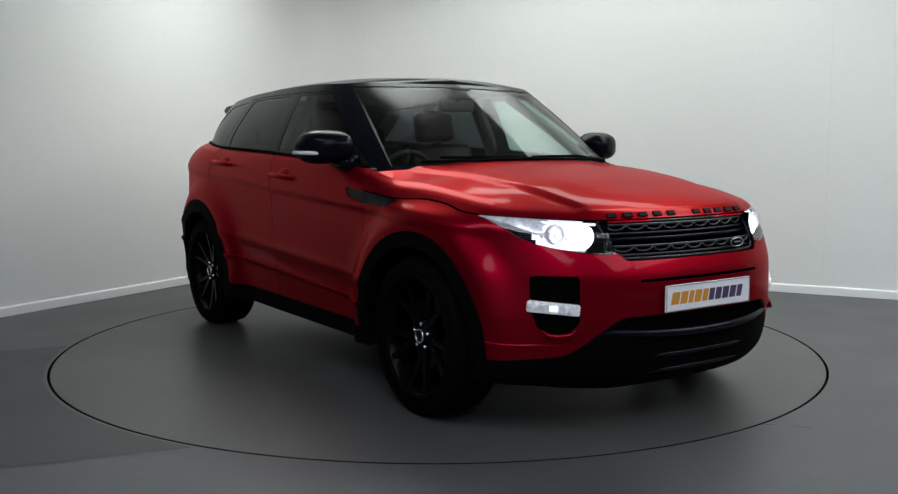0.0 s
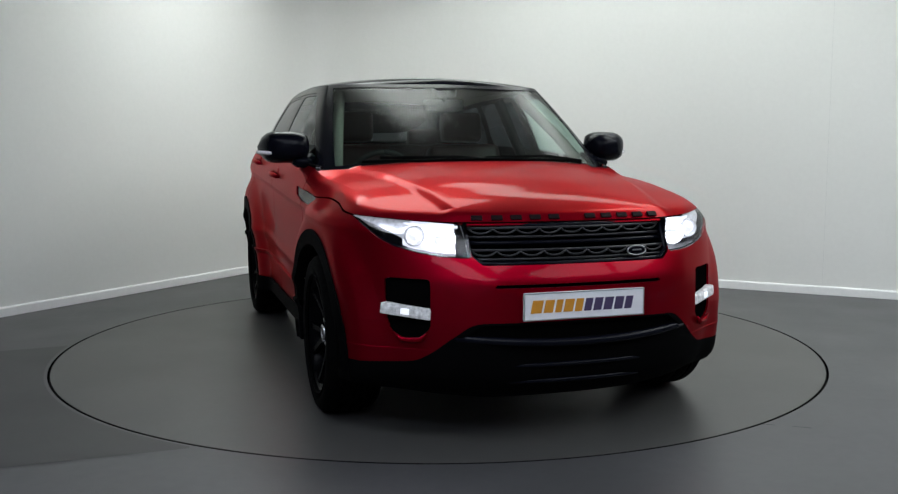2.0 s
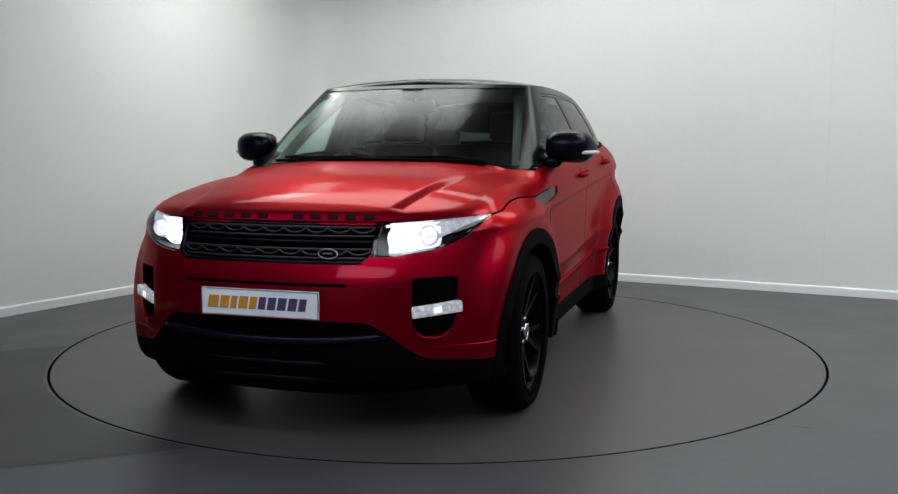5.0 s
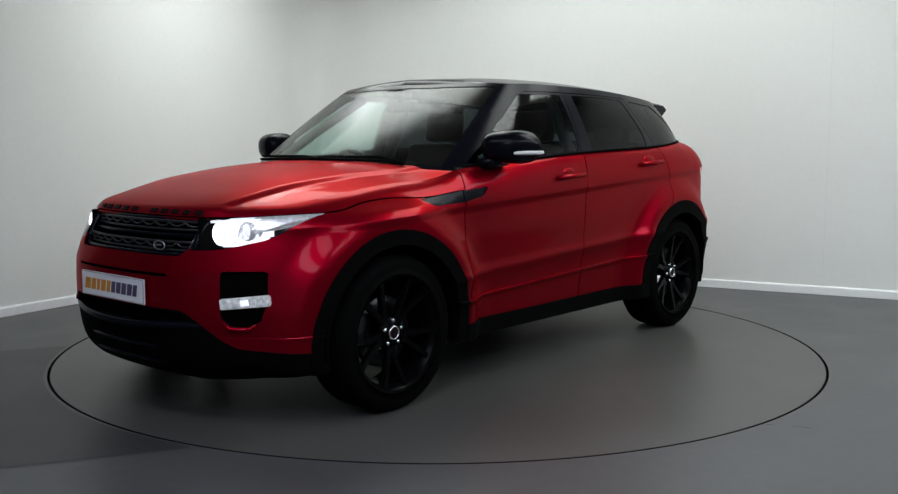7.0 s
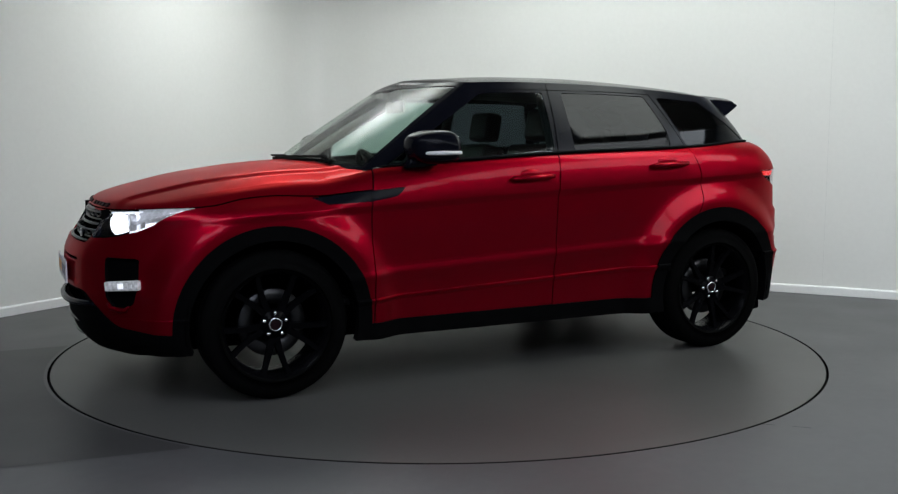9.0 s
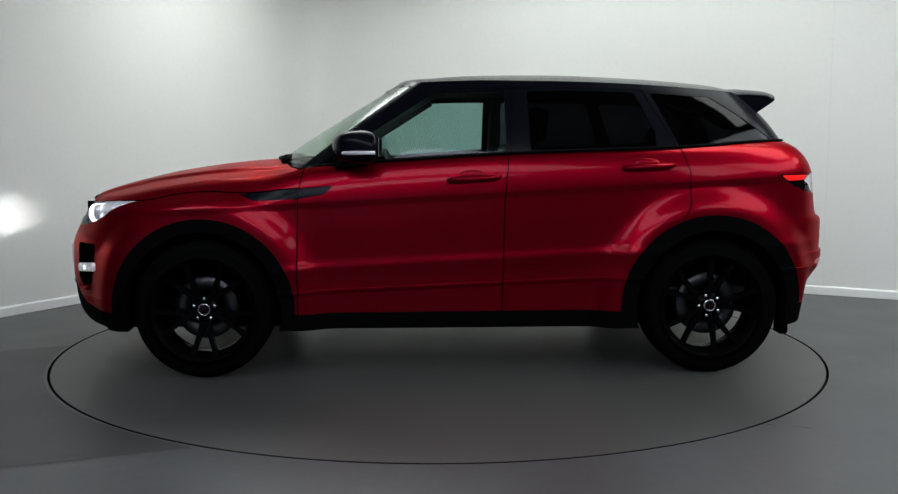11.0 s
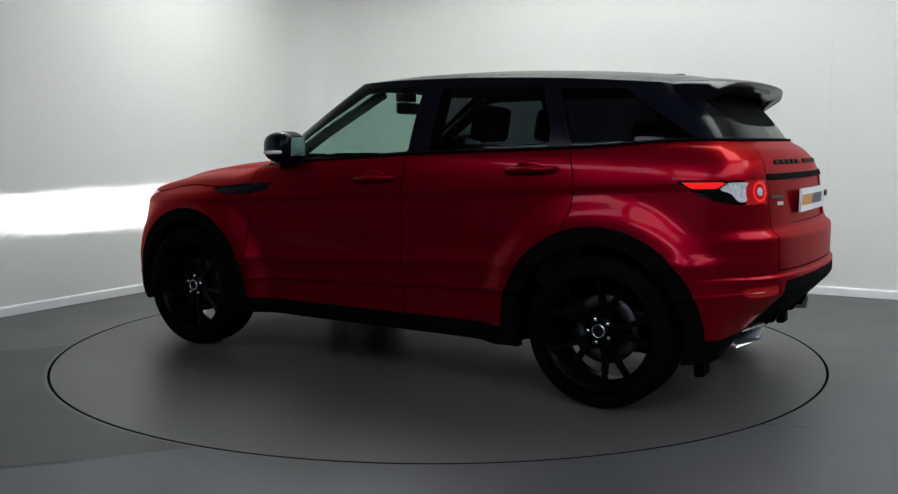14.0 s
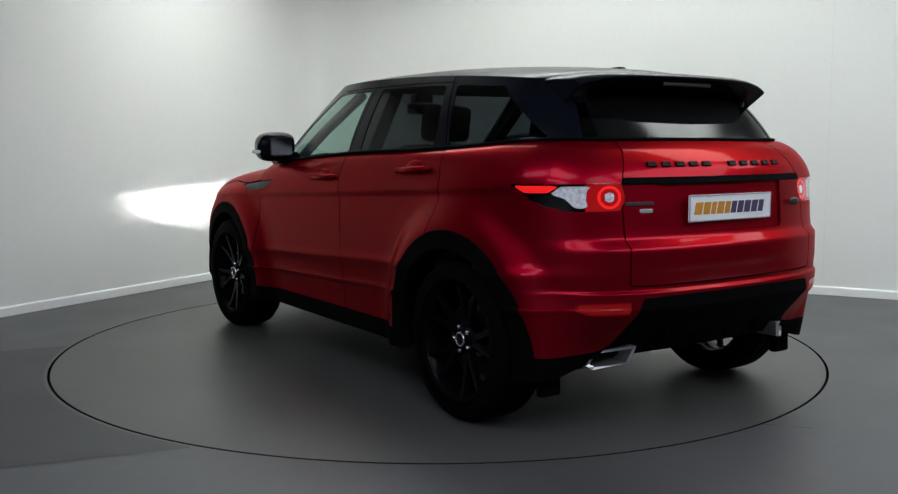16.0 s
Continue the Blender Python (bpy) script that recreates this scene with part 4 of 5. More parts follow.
def build_headlamps(car, V, lens, panel):
    v, f = pack(V, lens)
    N = normals(v, f)
    for s in (1, -1):
        lamp_v = v if s > 0 else mirror(v, f)[0]
        lamp_f = f if s > 0 else mirror(v, f)[1]
        lamp = sheet("headlamp", lamp_v, lamp_f, LENS, car, "lit headlamp with clear lens")
        # bowl: a dark tray behind the lens
        b = lamp_v.copy()
        nn = N.copy()
        nn[:, 1] *= s
        b[:, 0] -= 0.15
        b[:, 1] -= s * 0.03
        b[:, 5:8] *= 1
        bf = lamp_f
        count = {}
        for ff in lamp_f:
            for i, j in zip(ff, ff[1:] + ff[:1]):
                count[(min(i, j), max(i, j))] = count.get((min(i, j), max(i, j)), 0) + 1
        n = len(lamp_v)
        rim = [[i, j, j + n, i + n] for ff in lamp_f for i, j in zip(ff, ff[1:] + ff[:1]) if count[(min(i, j), max(i, j))] == 1]
        shell_v = np.vstack([lamp_v, b])[:, :3]
        shell_f = [[i + n for i in ff] for ff in bf] + rim
        bright = [i < len(bf) and 0.42 < abs(shell_v[ff][:, 1].mean()) < 0.625 for i, ff in enumerate(shell_f)]
        sheet("bowl", shell_v, [ff for ff, k in zip(shell_f, bright) if not k], BLACK_GLOSS, lamp, "black lamp housing")
        sheet("inner_bowl", shell_v, [ff for ff, k in zip(shell_f, bright) if k], GLOW, lamp, "bright mirrored inner bowl", smooth=False)
        # two round lamps with bright rings
        for cx, cy, cz, r in ((1.978, 0.515, 0.835, 0.044), (1.925, 0.620, 0.848, 0.036)):
            aim = Matrix.Translation((cx, s * cy, cz))
            pv, pf = revolve([(r * 0.8, -0.05), (r * 1.02, -0.02), (r * 1.16, 0.012), (r * 1.08, 0.022), (r, 0.02), (r * 0.9, 0.0), (r * 0.75, -0.01)], 32, "x")
            sheet("lamp_ring", [aim @ Vector((p[0], p[1], p[2])) for p in pv], pf, WHITE_LAMP if r > 0.04 else CLEAR_LENS, lamp, "bright lamp ring")
            pv, pf = revolve([(r * 0.97, -0.012), (r * 0.8, 0.008), (r * 0.45, 0.02), (0.0005, 0.025)] if r < 0.04 else [(r * 1.0, 0.016), (r * 0.95, 0.012), (r * 0.85, 0.010)], 32, "x")
            sheet("lamp_lens", [aim @ Vector((p[0], p[1], p[2])) for p in pv], pf, GLOW if r < 0.04 else WHITE_LAMP, lamp, "bright projector lens")
        # low-beam projector: a bright source in a dark slot that cuts the beam off at the top
        pm = Matrix.Translation((1.93, s * 0.515, 0.835)) @ Matrix.Rotation(s * radians(-3), 4, "Z") @ Matrix.Rotation(radians(1.7), 4, "Y") @ Matrix.Scale(0.62, 4)
        for sy, sz, py, pz in ((0.104, 0.006, 0, 0.0075), (0.104, 0.006, 0, -0.022), (0.004, 0.036, 0.052, -0.007), (0.004, 0.036, -0.052, -0.007)):
            part("projector_shade", box_bm(0.112, sy, sz, 0, m=pm @ Matrix.Translation((0.049, py, pz))), DARK, lamp)
        part("projector_shade", box_bm(0.004, 0.108, 0.044, 0, m=pm @ Matrix.Translation((-0.009, 0, -0.007))), DARK, lamp)
        part("projector_source", box_bm(0.004, 0.088, 0.008, 0, m=pm @ Matrix.Translation((0.002, 0, 0))), BEAM, lamp, "bright low-beam source")
        dv, df = revolve([(0.047, 0.0), (0.044, 0.012), (0.034, 0.022), (0.018, 0.028), (0.0005, 0.030)], 32, "x")
        sheet("dome", [(p[0] + 1.988, p[1] + s * 0.515, p[2] + 0.835) for p in dv], df, DOME, lamp, "glowing round lamp dome")
        # reflector wedge behind, and the day-running strip to the tip
        part("reflector", prism([(0.445, 0.782), (0.445, 0.888), (0.60, 0.895), (0.66, 0.88), (0.66, 0.81), (0.56, 0.785)] if s > 0 else
                                [(-0.445, 0.782), (-0.445, 0.888), (-0.60, 0.895), (-0.66, 0.88), (-0.66, 0.81), (-0.56, 0.785)], "yz", 1.90, 1.915, 0.003), GLOW, lamp, "bright reflector")
        pts = [(2.0, s * 0.46, 0.884), (1.965, s * 0.54, 0.888), (1.90, s * 0.63, 0.893), (1.81, s * 0.71, 0.899), (1.72, s * 0.757, 0.904)]
        sheet("light_strip", *tube(pts, 0.006, 8), GLOW, lamp, "white light strip")
        low = curve([(0.60, 0.800), (0.68, 0.842), (0.757, 0.886), (0.82, 0.915)])
        rv, tail_f, _ = cut(lamp_v, lamp_f, np.maximum.reduce([0.635 - np.abs(lamp_v[:, 1]), low(np.abs(lamp_v[:, 1])) - lamp_v[:, 2]]))
        rv, tail_f = pack(rv, tail_f)
        rv = rv.copy()
        rv[:, 0] -= 0.022
        rv[:, 1] -= s * 0.010
        sheet("tail_reflector", rv, tail_f, LAMP_TAIL, lamp, "clear ribbed tail of the headlamp", smooth=False)
        pts = [(1.87, s * 0.63, 0.862), (1.80, s * 0.695, 0.875), (1.72, s * 0.745, 0.888), (1.66, s * 0.77, 0.90)]
        sheet("indicator", *tube(pts, [0.024, 0.022, 0.016, 0.006], 10), CLEAR_LENS, lamp, "clear ribbed indicator")


def build_front(car, V, mouth, fog, P):
    # grille: dark box, frame, two honeycomb bars and a badge
    gx = 2.06
    grille = part("grille", prism([(a * 0.995, b) for a, b in GRILLE], "yz", 1.93, 1.945), DARK, car, "black honeycomb grille")

    def nose(yy, zz):
        """The skin's place along x at the grille."""
        base = 2.195 - 0.16 * (abs(yy) / 0.5) ** 2.2 * 0.55
        return base - float(curve([(0.72, 0.03), (0.78, 0.056), (0.86, 0.10), (0.90, 0.14)])(zz))
    outline = []
    Q = [(-0.438, 0.888), (0.438, 0.888), (0.430, 0.776), (0.394, 0.745), (-0.394, 0.745), (-0.430, 0.776)]
    for i in range(6):
        a, b = Q[i], Q[(i + 1) % 6]
        for k in range(10):
            t = k / 10
            yy, zz = a[0] + (b[0] - a[0]) * t, a[1] + (b[1] - a[1]) * t
            outline.append((nose(yy, zz) - 0.008, yy, zz))
    outline.append(outline[0])
    sheet("grille_frame", *tube(outline, 0.010, 8), BLACK_GLOSS, grille)
    for zz in (0.862, 0.778):
        for o, up in ((0.0, 0.018), (0.0, -0.018)):
            pts = [(nose(yy, zz) - 0.022, yy, zz + up) for yy in np.linspace(-0.425, 0.425, 24)]
            sheet("grille_bar", *tube(pts, 0.0055, 6), MESH_GREY, grille)
        cells = 9
        for c in range(cells):
            y0 = -0.42 + 0.84 * c / cells
            w = 0.84 / cells
            pts = []
            for k in range(9):
                t = k / 8
                yy = y0 + w * t
                pts.append((nose(yy, zz) - 0.02, yy, zz + 0.016 - 0.020 * math.sin(math.pi * t) ** 0.6))
            sheet("honeycomb_link", *tube(pts, 0.0045, 6), MESH_GREY, grille)
    pts = [(nose(yy, 0.82) - 0.03, yy, 0.822) for yy in np.linspace(-0.43, 0.43, 20)]
    sheet("grille_bar", *tube(pts, 0.009, 6), BLACK_GLOSS, grille)
    bm = bmesh.new()
    bmesh.ops.create_uvsphere(bm, u_segments=24, v_segments=10, radius=1)
    bmesh.ops.scale(bm, vec=(0.010, 0.044, 0.021), verts=bm.verts)
    bmesh.ops.translate(bm, vec=(2.123, 0.265, 0.782), verts=bm.verts)
    badge = part("badge", bm, BLACK_GLOSS, grille, "small oval badge with silver edge", True)
    ring = [(2.130, 0.265 + 0.041 * math.cos(a), 0.782 + 0.019 * math.sin(a)) for a in np.linspace(0, 2 * math.pi, 25)]
    sheet("badge_rim", *tube(ring, 0.003, 6), SILVER, badge)
    part("badge_bar", box_bm(0.006, 0.04, 0.005, 0.001, (2.133, 0.265, 0.784)), SILVER, badge)
    for s in (1, -1):
        part("grille_side", box_bm(0.14, 0.006, 0.16, 0, (1.98, s * 0.441, 0.82)), DARK, grille)
    # slot under the grille
    part("slot", box_bm(0.03, 0.75, 0.04, 0, (2.125, 0, 0.666)), DARK, car)
    # lower mouth: dark hollow and a glossy lip below it
    part("intake", box_bm(0.04, 0.98, 0.10, 0, (2.05, 0, 0.48)), DARK, car)
    pts = [(2.195 - 0.30 * (abs(yy) / 0.62) ** 2.4 * 0.62 + 0.008, yy, 0.438 + 0.02 * (abs(yy) / 0.5) ** 2) for yy in np.linspace(-0.5, 0.5, 25)]
    sheet("bumper_lip", *tube(pts, 0.017, 10), BLACK_GLOSS, car, "gloss black bumper lip")
    for zz, w in ((0.345, 0.46), (0.275, 0.48)):
        pts = [(2.195 - 0.30 * (abs(yy) / 0.62) ** 2.4 * 0.62 - (0.02 if zz > 0.3 else 0.045), yy, zz) for yy in np.linspace(-w, w, 25)]
        sheet("bumper_blade", *tube(pts, 0.010, 8), BLACK_GLOSS, car)
    # fog lamps in dark scoops
    v, f = pack(V, fog)
    for s in (1, -1):
        vv, ff = (v, f) if s > 0 else mirror(v, f)
        a = vv.copy()
        a[:, 0] -= 0.05
        a[:, 1] -= s * 0.012
        count = {}
        for q in ff:
            for i, j in zip(q, q[1:] + q[:1]):
                count[(min(i, j), max(i, j))] = count.get((min(i, j), max(i, j)), 0) + 1
        n = len(vv)
        rim = [[i, j, j + n, i + n] for q in ff for i, j in zip(q, q[1:] + q[:1]) if count[(min(i, j), max(i, j))] == 1]
        scoop = sheet("fog_scoop", np.vstack([vv, a])[:, :3], [[i + n for i in q] for q in ff] + rim, TRIM, car, "dark scoop in the bumper", smooth=False)
        lip = [skin_at(P, s * yy, zz, out=0.008).translation for yy, zz in ((0.604, 0.474), (0.622, 0.451), (0.652, 0.444), (0.685, 0.447), (0.706, 0.468))]
        sheet("scoop_lip", *tube(lip, [0.004, 0.011, 0.012, 0.011, 0.004], 8), RED, scoop, "red lip under the scoop")
        m = Matrix.Translation((1.982, s * 0.664, 0.558)) @ Matrix.Rotation(s * radians(37), 4, "Z") @ Matrix.Rotation(s * radians(5), 4, "X")
        lamp = part("fog_lamp", box_bm(0.05, 0.215, 0.046, 0.010, (0, 0, 0), m=m), CLEAR_LENS, car, "clear fog lamp strip with added glow")
        # blocks with emission added to lighten the inside of the fog lamp
        for k in (-0.06, 0.0, 0.055):
            mm = m @ Matrix.Translation((0.024, k, 0))
            part("glow_block", box_bm(0.008, 0.036, 0.026, 0.004, m=mm), GLOW if k == 0 else CLEAR_LENS, lamp)
    # plate with dealer print as bars
    show_plate(car, (2.205, 0, 0.585), 0)
    # raised bars in place of the bonnet lettering
    word = [-0.385, -0.305, -0.225, -0.145, -0.065, 0.095, 0.170, 0.245, 0.320, 0.395]
    for yy in word:
        part("bonnet_letter_bar", box_bm(0.008, 0.046, 0.022, 0.002, m=skin_at(P, yy, 0.918, out=0.003)), LETTER, car)


def show_plate(car, at, turn):
    m = Matrix.Translation(at) @ Matrix.Rotation(radians(turn), 4, "Z")
    plate = part("show_plate", box_bm(0.008, 0.520, 0.111, 0.004, m=m), PLATE, car, "white plate with orange and purple print")
    for sy, sz, py, pz in ((0.520, 0.004, 0, 0.052), (0.520, 0.004, 0, -0.052), (0.004, 0.10, 0.257, 0), (0.004, 0.10, -0.257, 0)):
        part("plate_border", box_bm(0.003, sy, sz, 0, m=m @ Matrix.Translation((0.004, py, pz))), SILVER, plate)
    # slanted bars, one for each sign of the print
    x0 = -0.232
    for i, w in enumerate((0.052, 0.046, 0.034, 0.046, 0.038, 0.038, 0.042, 0.044, 0.044, 0.038)):
        h, s = 0.050, 0.010
        bars = [[(0, 0), (w - 0.007, 0), (w - 0.007 + s, h), (s, h)]]
        bm = prism(bars[0], "yz", 0.0045, 0.0058)
        bm.transform(m @ Matrix.Translation((0, x0, -h / 2)))
        part("print_bar", bm, ORANGE if i < 5 else PURPLE, plate)
        x0 += w + 0.002


def build_tail(car, V, tail, refl, P):
    v, f = pack(V, tail)
    for s in (1, -1):
        vv, ff = (v, f) if s > 0 else mirror(v, f)
        lamp = sheet("tail_lamp", vv, ff, LENS, car, "lit red and clear tail lamp")
        N = normals(vv, ff)
        b = vv.copy()
        b[:, :3] -= N * 0.03
        sheet("housing", b, ff, BLACK_GLOSS, lamp, "black lamp housing")
        # inner pieces follow the lens a little below it
        c = vv.copy()
        c[:, :3] -= N * 0.008
        ang = lambda q: np.degrees(np.arctan2(-(q[:, 0] + 1.4), np.abs(q[:, 1]) - 0.3))
        q, red, rest = cut(c, ff, np.maximum(inside([(27, 104.6), (44, 104.9), (40, 102.0), (31, 101.8)], ang(c), c[:, 2] * 100), 0 * ang(c) - 1))
        sheet("side_light", *pack(q, red), RED_LAMP, lamp, "glowing red side light")
        q, clear, rest = cut(q, rest, inside([(44.5, 104.6), (54.5, 104.6), (53, 103), (52.6, 98), (54, 96), (49, 96), (45.5, 100), (40.5, 101.5)], ang(q), q[:, 2] * 100))
        sheet("clear_lens", *pack(q, clear), CLEAR_LENS, lamp, "clear ribbed lens")
        dd = np.hypot((ang(q) - 61.2) * 1.0, q[:, 2] * 100 - 100.2)
        q, disc, rest = cut(q, rest, dd - 2.0)
        sheet("reverse_lens", *pack(q, disc), CLEAR_LENS, lamp, "round clear lens")
        dd = np.hypot((ang(q) - 61.2) * 1.0, q[:, 2] * 100 - 100.2)
        q, ring1, rest = cut(q, rest, dd - 3.5)
        sheet("red_lens", *pack(q, ring1), RED_LENS, lamp, "dark red lens")
        dd = np.hypot((ang(q) - 61.2) * 1.0, q[:, 2] * 100 - 100.2)
        q, ring2, rest = cut(q, rest, dd - 4.6)
        sheet("light_ring", *pack(q, ring2), RED_LAMP, lamp, "glowing red ring")
        q, fill, rest = cut(q, rest, 52.5 - ang(q))
        sheet("red_lens", *pack(q, fill), RED_LENS, lamp, "dark red lens")
        v2, f2 = pack(V, refl)
        vv, ff = (v2, f2) if s > 0 else mirror(v2, f2)
        vv = vv.copy()
        vv[:, 0] += 0.006
        sheet("rear_reflector", vv, ff, REFLECTOR, car, "red rear fog reflector with a faint added glow", smooth=False)
    show_plate(car, (-2.058, 0, 0.948), 180)
    word = [-0.385, -0.305, -0.225, -0.145, -0.065, 0.095, 0.170, 0.245, 0.320, 0.395]
    for yy in word:
        part("tailgate_letter_bar", box_bm(0.008, 0.046, 0.022, 0.002, m=skin_at(P, yy, 1.128, True, 0.003)), LETTER, car)
    for yy, zz, w, h in ((0.49, 0.975, 0.13, 0.014), (0.46, 0.945, 0.06, 0.016)):
        part("trim_badge_bar", box_bm(0.004, w, h, 0.001, m=skin_at(P, yy, zz, True, 0.002)), MESH_GREY if w > 0.1 else SILVER, car)
    bm = bmesh.new()
    bmesh.ops.create_uvsphere(bm, u_segments=20, v_segments=8, radius=1)
    bmesh.ops.scale(bm, vec=(0.008, 0.034, 0.018), verts=bm.verts)
    bmesh.ops.translate(bm, vec=(-2.035, -0.46, 0.955), verts=bm.verts)
    part("rear_badge", bm, MESH_GREY, car, "small oval dark badge", True)
    # exhaust tips and diffuser blades
    for s in (1, -1):
        o = [(0.45, 0.395), (0.60, 0.375), (0.635, 0.315), (0.61, 0.298), (0.475, 0.325)]
        Vt, Ft = [], []
        for xx, sc in ((-1.78, 1.0), (-1.97, 1.0), (-1.97, 0.76), (-1.80, 0.70)):
            cy = sum(p[0] for p in o) / 5
            cz = sum(p[1] for p in o) / 5
            for p in o:
                sweep = 0.55 * (p[0] - 0.45) if xx < -1.9 else 0
                Vt.append((xx + sweep, s * (cy + (p[0] - cy) * sc), cz + (p[1] - cz) * sc - 0.005))
        for k in range(3):
            for j in range(5):
                Ft.append((k * 5 + j, k * 5 + (j + 1) % 5, k * 5 + 5 + (j + 1) % 5, k * 5 + 5 + j))
        tip = sheet("exhaust_tip", *orient_keep(Vt, [q if s > 0 else q[::-1] for q in Ft]), SILVER, car, "bright angular exhaust tip", smooth=False)
        part("mud_flap", prism([(-1.75, 0.42), (-1.785, 0.40), (-1.795, 0.185), (-1.75, 0.18)], "xz", min(s * 0.70, s * 0.80), max(s * 0.70, s * 0.80), 0.006), TRIM, car, "black mud flap")
    for yy in (-0.3, -0.1, 0.1, 0.3):
        part("diffuser_blade", prism([(-2.03, 0.50), (-1.97, 0.37), (-1.75, 0.35), (-1.75, 0.45)], "xz", yy - 0.015, yy + 0.015, 0.004), TRIM, car)


def build_cabin(car):
    def cushion(name, sx, sy, sz, at, rx=0, ry=0, mat=SEAT, bev=0.05, parent=None, label=""):
        m = Matrix.Translation(at) @ Matrix.Rotation(radians(ry), 4, "Y")
        return part(name, box_bm(sx, sy, sz, bev, (0, 0, 0), 3, m), mat, parent or car, label, True)
    for s in (1, -1):
        seat = cushion("front_seat", 0.50, 0.50, 0.16, (-0.02, s * 0.37, 0.60), 0, -8, label="dark red leather front seat")
        cushion("backrest", 0.16, 0.48, 0.62, (-0.34, s * 0.37, 0.90), 0, -16, parent=seat)
        cushion("headrest", 0.11, 0.27, 0.19, (-0.46, s * 0.37, 1.32), 0, -10, mat=SEAT, parent=seat, bev=0.04)
        for k in (-0.06, 0.06):
            sheet("headrest_post", *tube([(-0.44, s * 0.37 + k, 1.17), (-0.45, s * 0.37 + k, 1.26)], 0.007, 8), CHROME, seat)
    bench = cushion("rear_bench", 0.5, 1.25, 0.18, (-0.95, 0, 0.66), 0, -6, label="dark red leather rear bench")
    cushion("rear_backrest", 0.15, 1.25, 0.58, (-1.25, 0, 0.92), 0, -20, parent=bench)
    for yy in (-0.38, 0.38):
        cushion("rear_headrest", 0.09, 0.26, 0.13, (-1.36, yy, 1.255), 0, -12, parent=bench, bev=0.035)
    # dashboard with hood over the dials, steering wheel on the right-hand side
    V, F = [], []
    sec = [(0.92, 1.06), (0.80, 1.085), (0.62, 1.075), (0.50, 1.03), (0.46, 0.93), (0.52, 0.75), (0.9, 0.7)]
    ys = np.linspace(-0.72, 0.72, 30)
    for yy in ys:
        bump = 0.035 * math.exp(-((yy + 0.37) / 0.17) ** 2)
        V += [(a - (0.04 if 0 < i < 5 else 0) * math.exp(-((yy + 0.37) / 0.2) ** 2), yy, b + (bump if i in (2, 3) else 0) - 0.03 * abs(yy) ** 2) for i, (a, b) in enumerate(sec)]
    k = len(sec)
    for i in range(len(ys) - 1):
        for j in range(k - 1):
            F.append((i * k + j, i * k + j + 1, i * k + k + j + 1, i * k + k + j))
    sheet("dashboard", *orient(V, F, np.array((0.7, 0, 0.8))), CABIN, car, "black dashboard")
    ring = []
    m = Matrix.Translation((0.34, -0.37, 1.00)) @ Matrix.Rotation(radians(-66), 4, "Y")
    for a in np.linspace(0, 2 * math.pi, 37):
        ring.append(m @ Vector((0.185 * math.cos(a), 0.185 * math.sin(a), 0)))
    wheel = sheet("steering_wheel", *tube(ring, 0.016, 8), CABIN, car, "black steering wheel")
    part("boss", box_bm(0.12, 0.15, 0.05, 0.02, m=m), CABIN, wheel)
    for a in (0, 180, 270):
        c, s = math.cos(radians(a + 90)), math.sin(radians(a + 90))
        sheet("spoke", *tube([m @ Vector((0.05 * c, 0.05 * s, 0)), m @ Vector((0.18 * c, 0.18 * s, 0))], 0.015, 6), CABIN, wheel)
    mir = part("interior_mirror", box_bm(0.035, 0.24, 0.07, 0.02, (0.34, 0, 1.43), 3), CABIN, car, "black interior mirror", True)
    sheet("mirror_stem", *tube([(0.34, 0, 1.45), (0.40, 0, 1.505)], 0.012, 8), CABIN, mir)
    part("sensor_pod", box_bm(0.08, 0.13, 0.06, 0.02, (0.36, 0, 1.50), 3), CABIN, car, "", True)
    for s in (1, -1):
        part("door_card", box_bm(2.0, 0.03, 0.55, 0.012, (-0.2, s * 0.80, 0.82)), CABIN, car)
        V, F = tube([(0.76, s * 0.70, 1.07), (0.46, s * 0.635, 1.28), (0.12, s * 0.555, 1.49)], 0.03, 8)
        sheet("pillar_lining", V, F, LINING, car)
        V, F = tube([(-0.31, s * 0.745, 1.14), (-0.315, s * 0.585, 1.49)], 0.035, 8)
        sheet("pillar_lining", V, F, CABIN, car)
    part("parcel_shelf", box_bm(0.42, 1.2, 0.03, 0.01, (-1.55, 0, 1.14)), CABIN, car)
    part("cabin_floor", box_bm(2.6, 1.5, 0.04, 0.01, (-0.3, 0, 0.42)), CABIN, car)
    part("load_floor", box_bm(0.6, 1.2, 0.04, 0.01, (-1.65, 0, 0.85)), CABIN, car)
    # wipers on the scuttle
    for y0, y1, x0, x1 in ((0.10, -0.52, 1.02, 0.985), (0.58, 0.02, 0.955, 1.035)):
        arm = sheet("wiper", *tube([(x0 - 0.01, y0, 1.118), (x0 - 0.03, (y0 * 2 + y1) / 3, 1.145), (x1 - 0.03, y1, 1.145)], [0.013, 0.010, 0.006], 8), TRIM, car, "black windscreen wiper")
        pts = [(1.04 - 0.33 * (abs(yy) / 0.75) ** 2.2 * 0.6 - 0.015, yy, 1.137 - 0.02 * abs(yy)) for yy in np.linspace(y0 - 0.02, y1 - 0.08, 10)]
        sheet("blade", *tube(pts, 0.008, 6), RUBBER, arm)


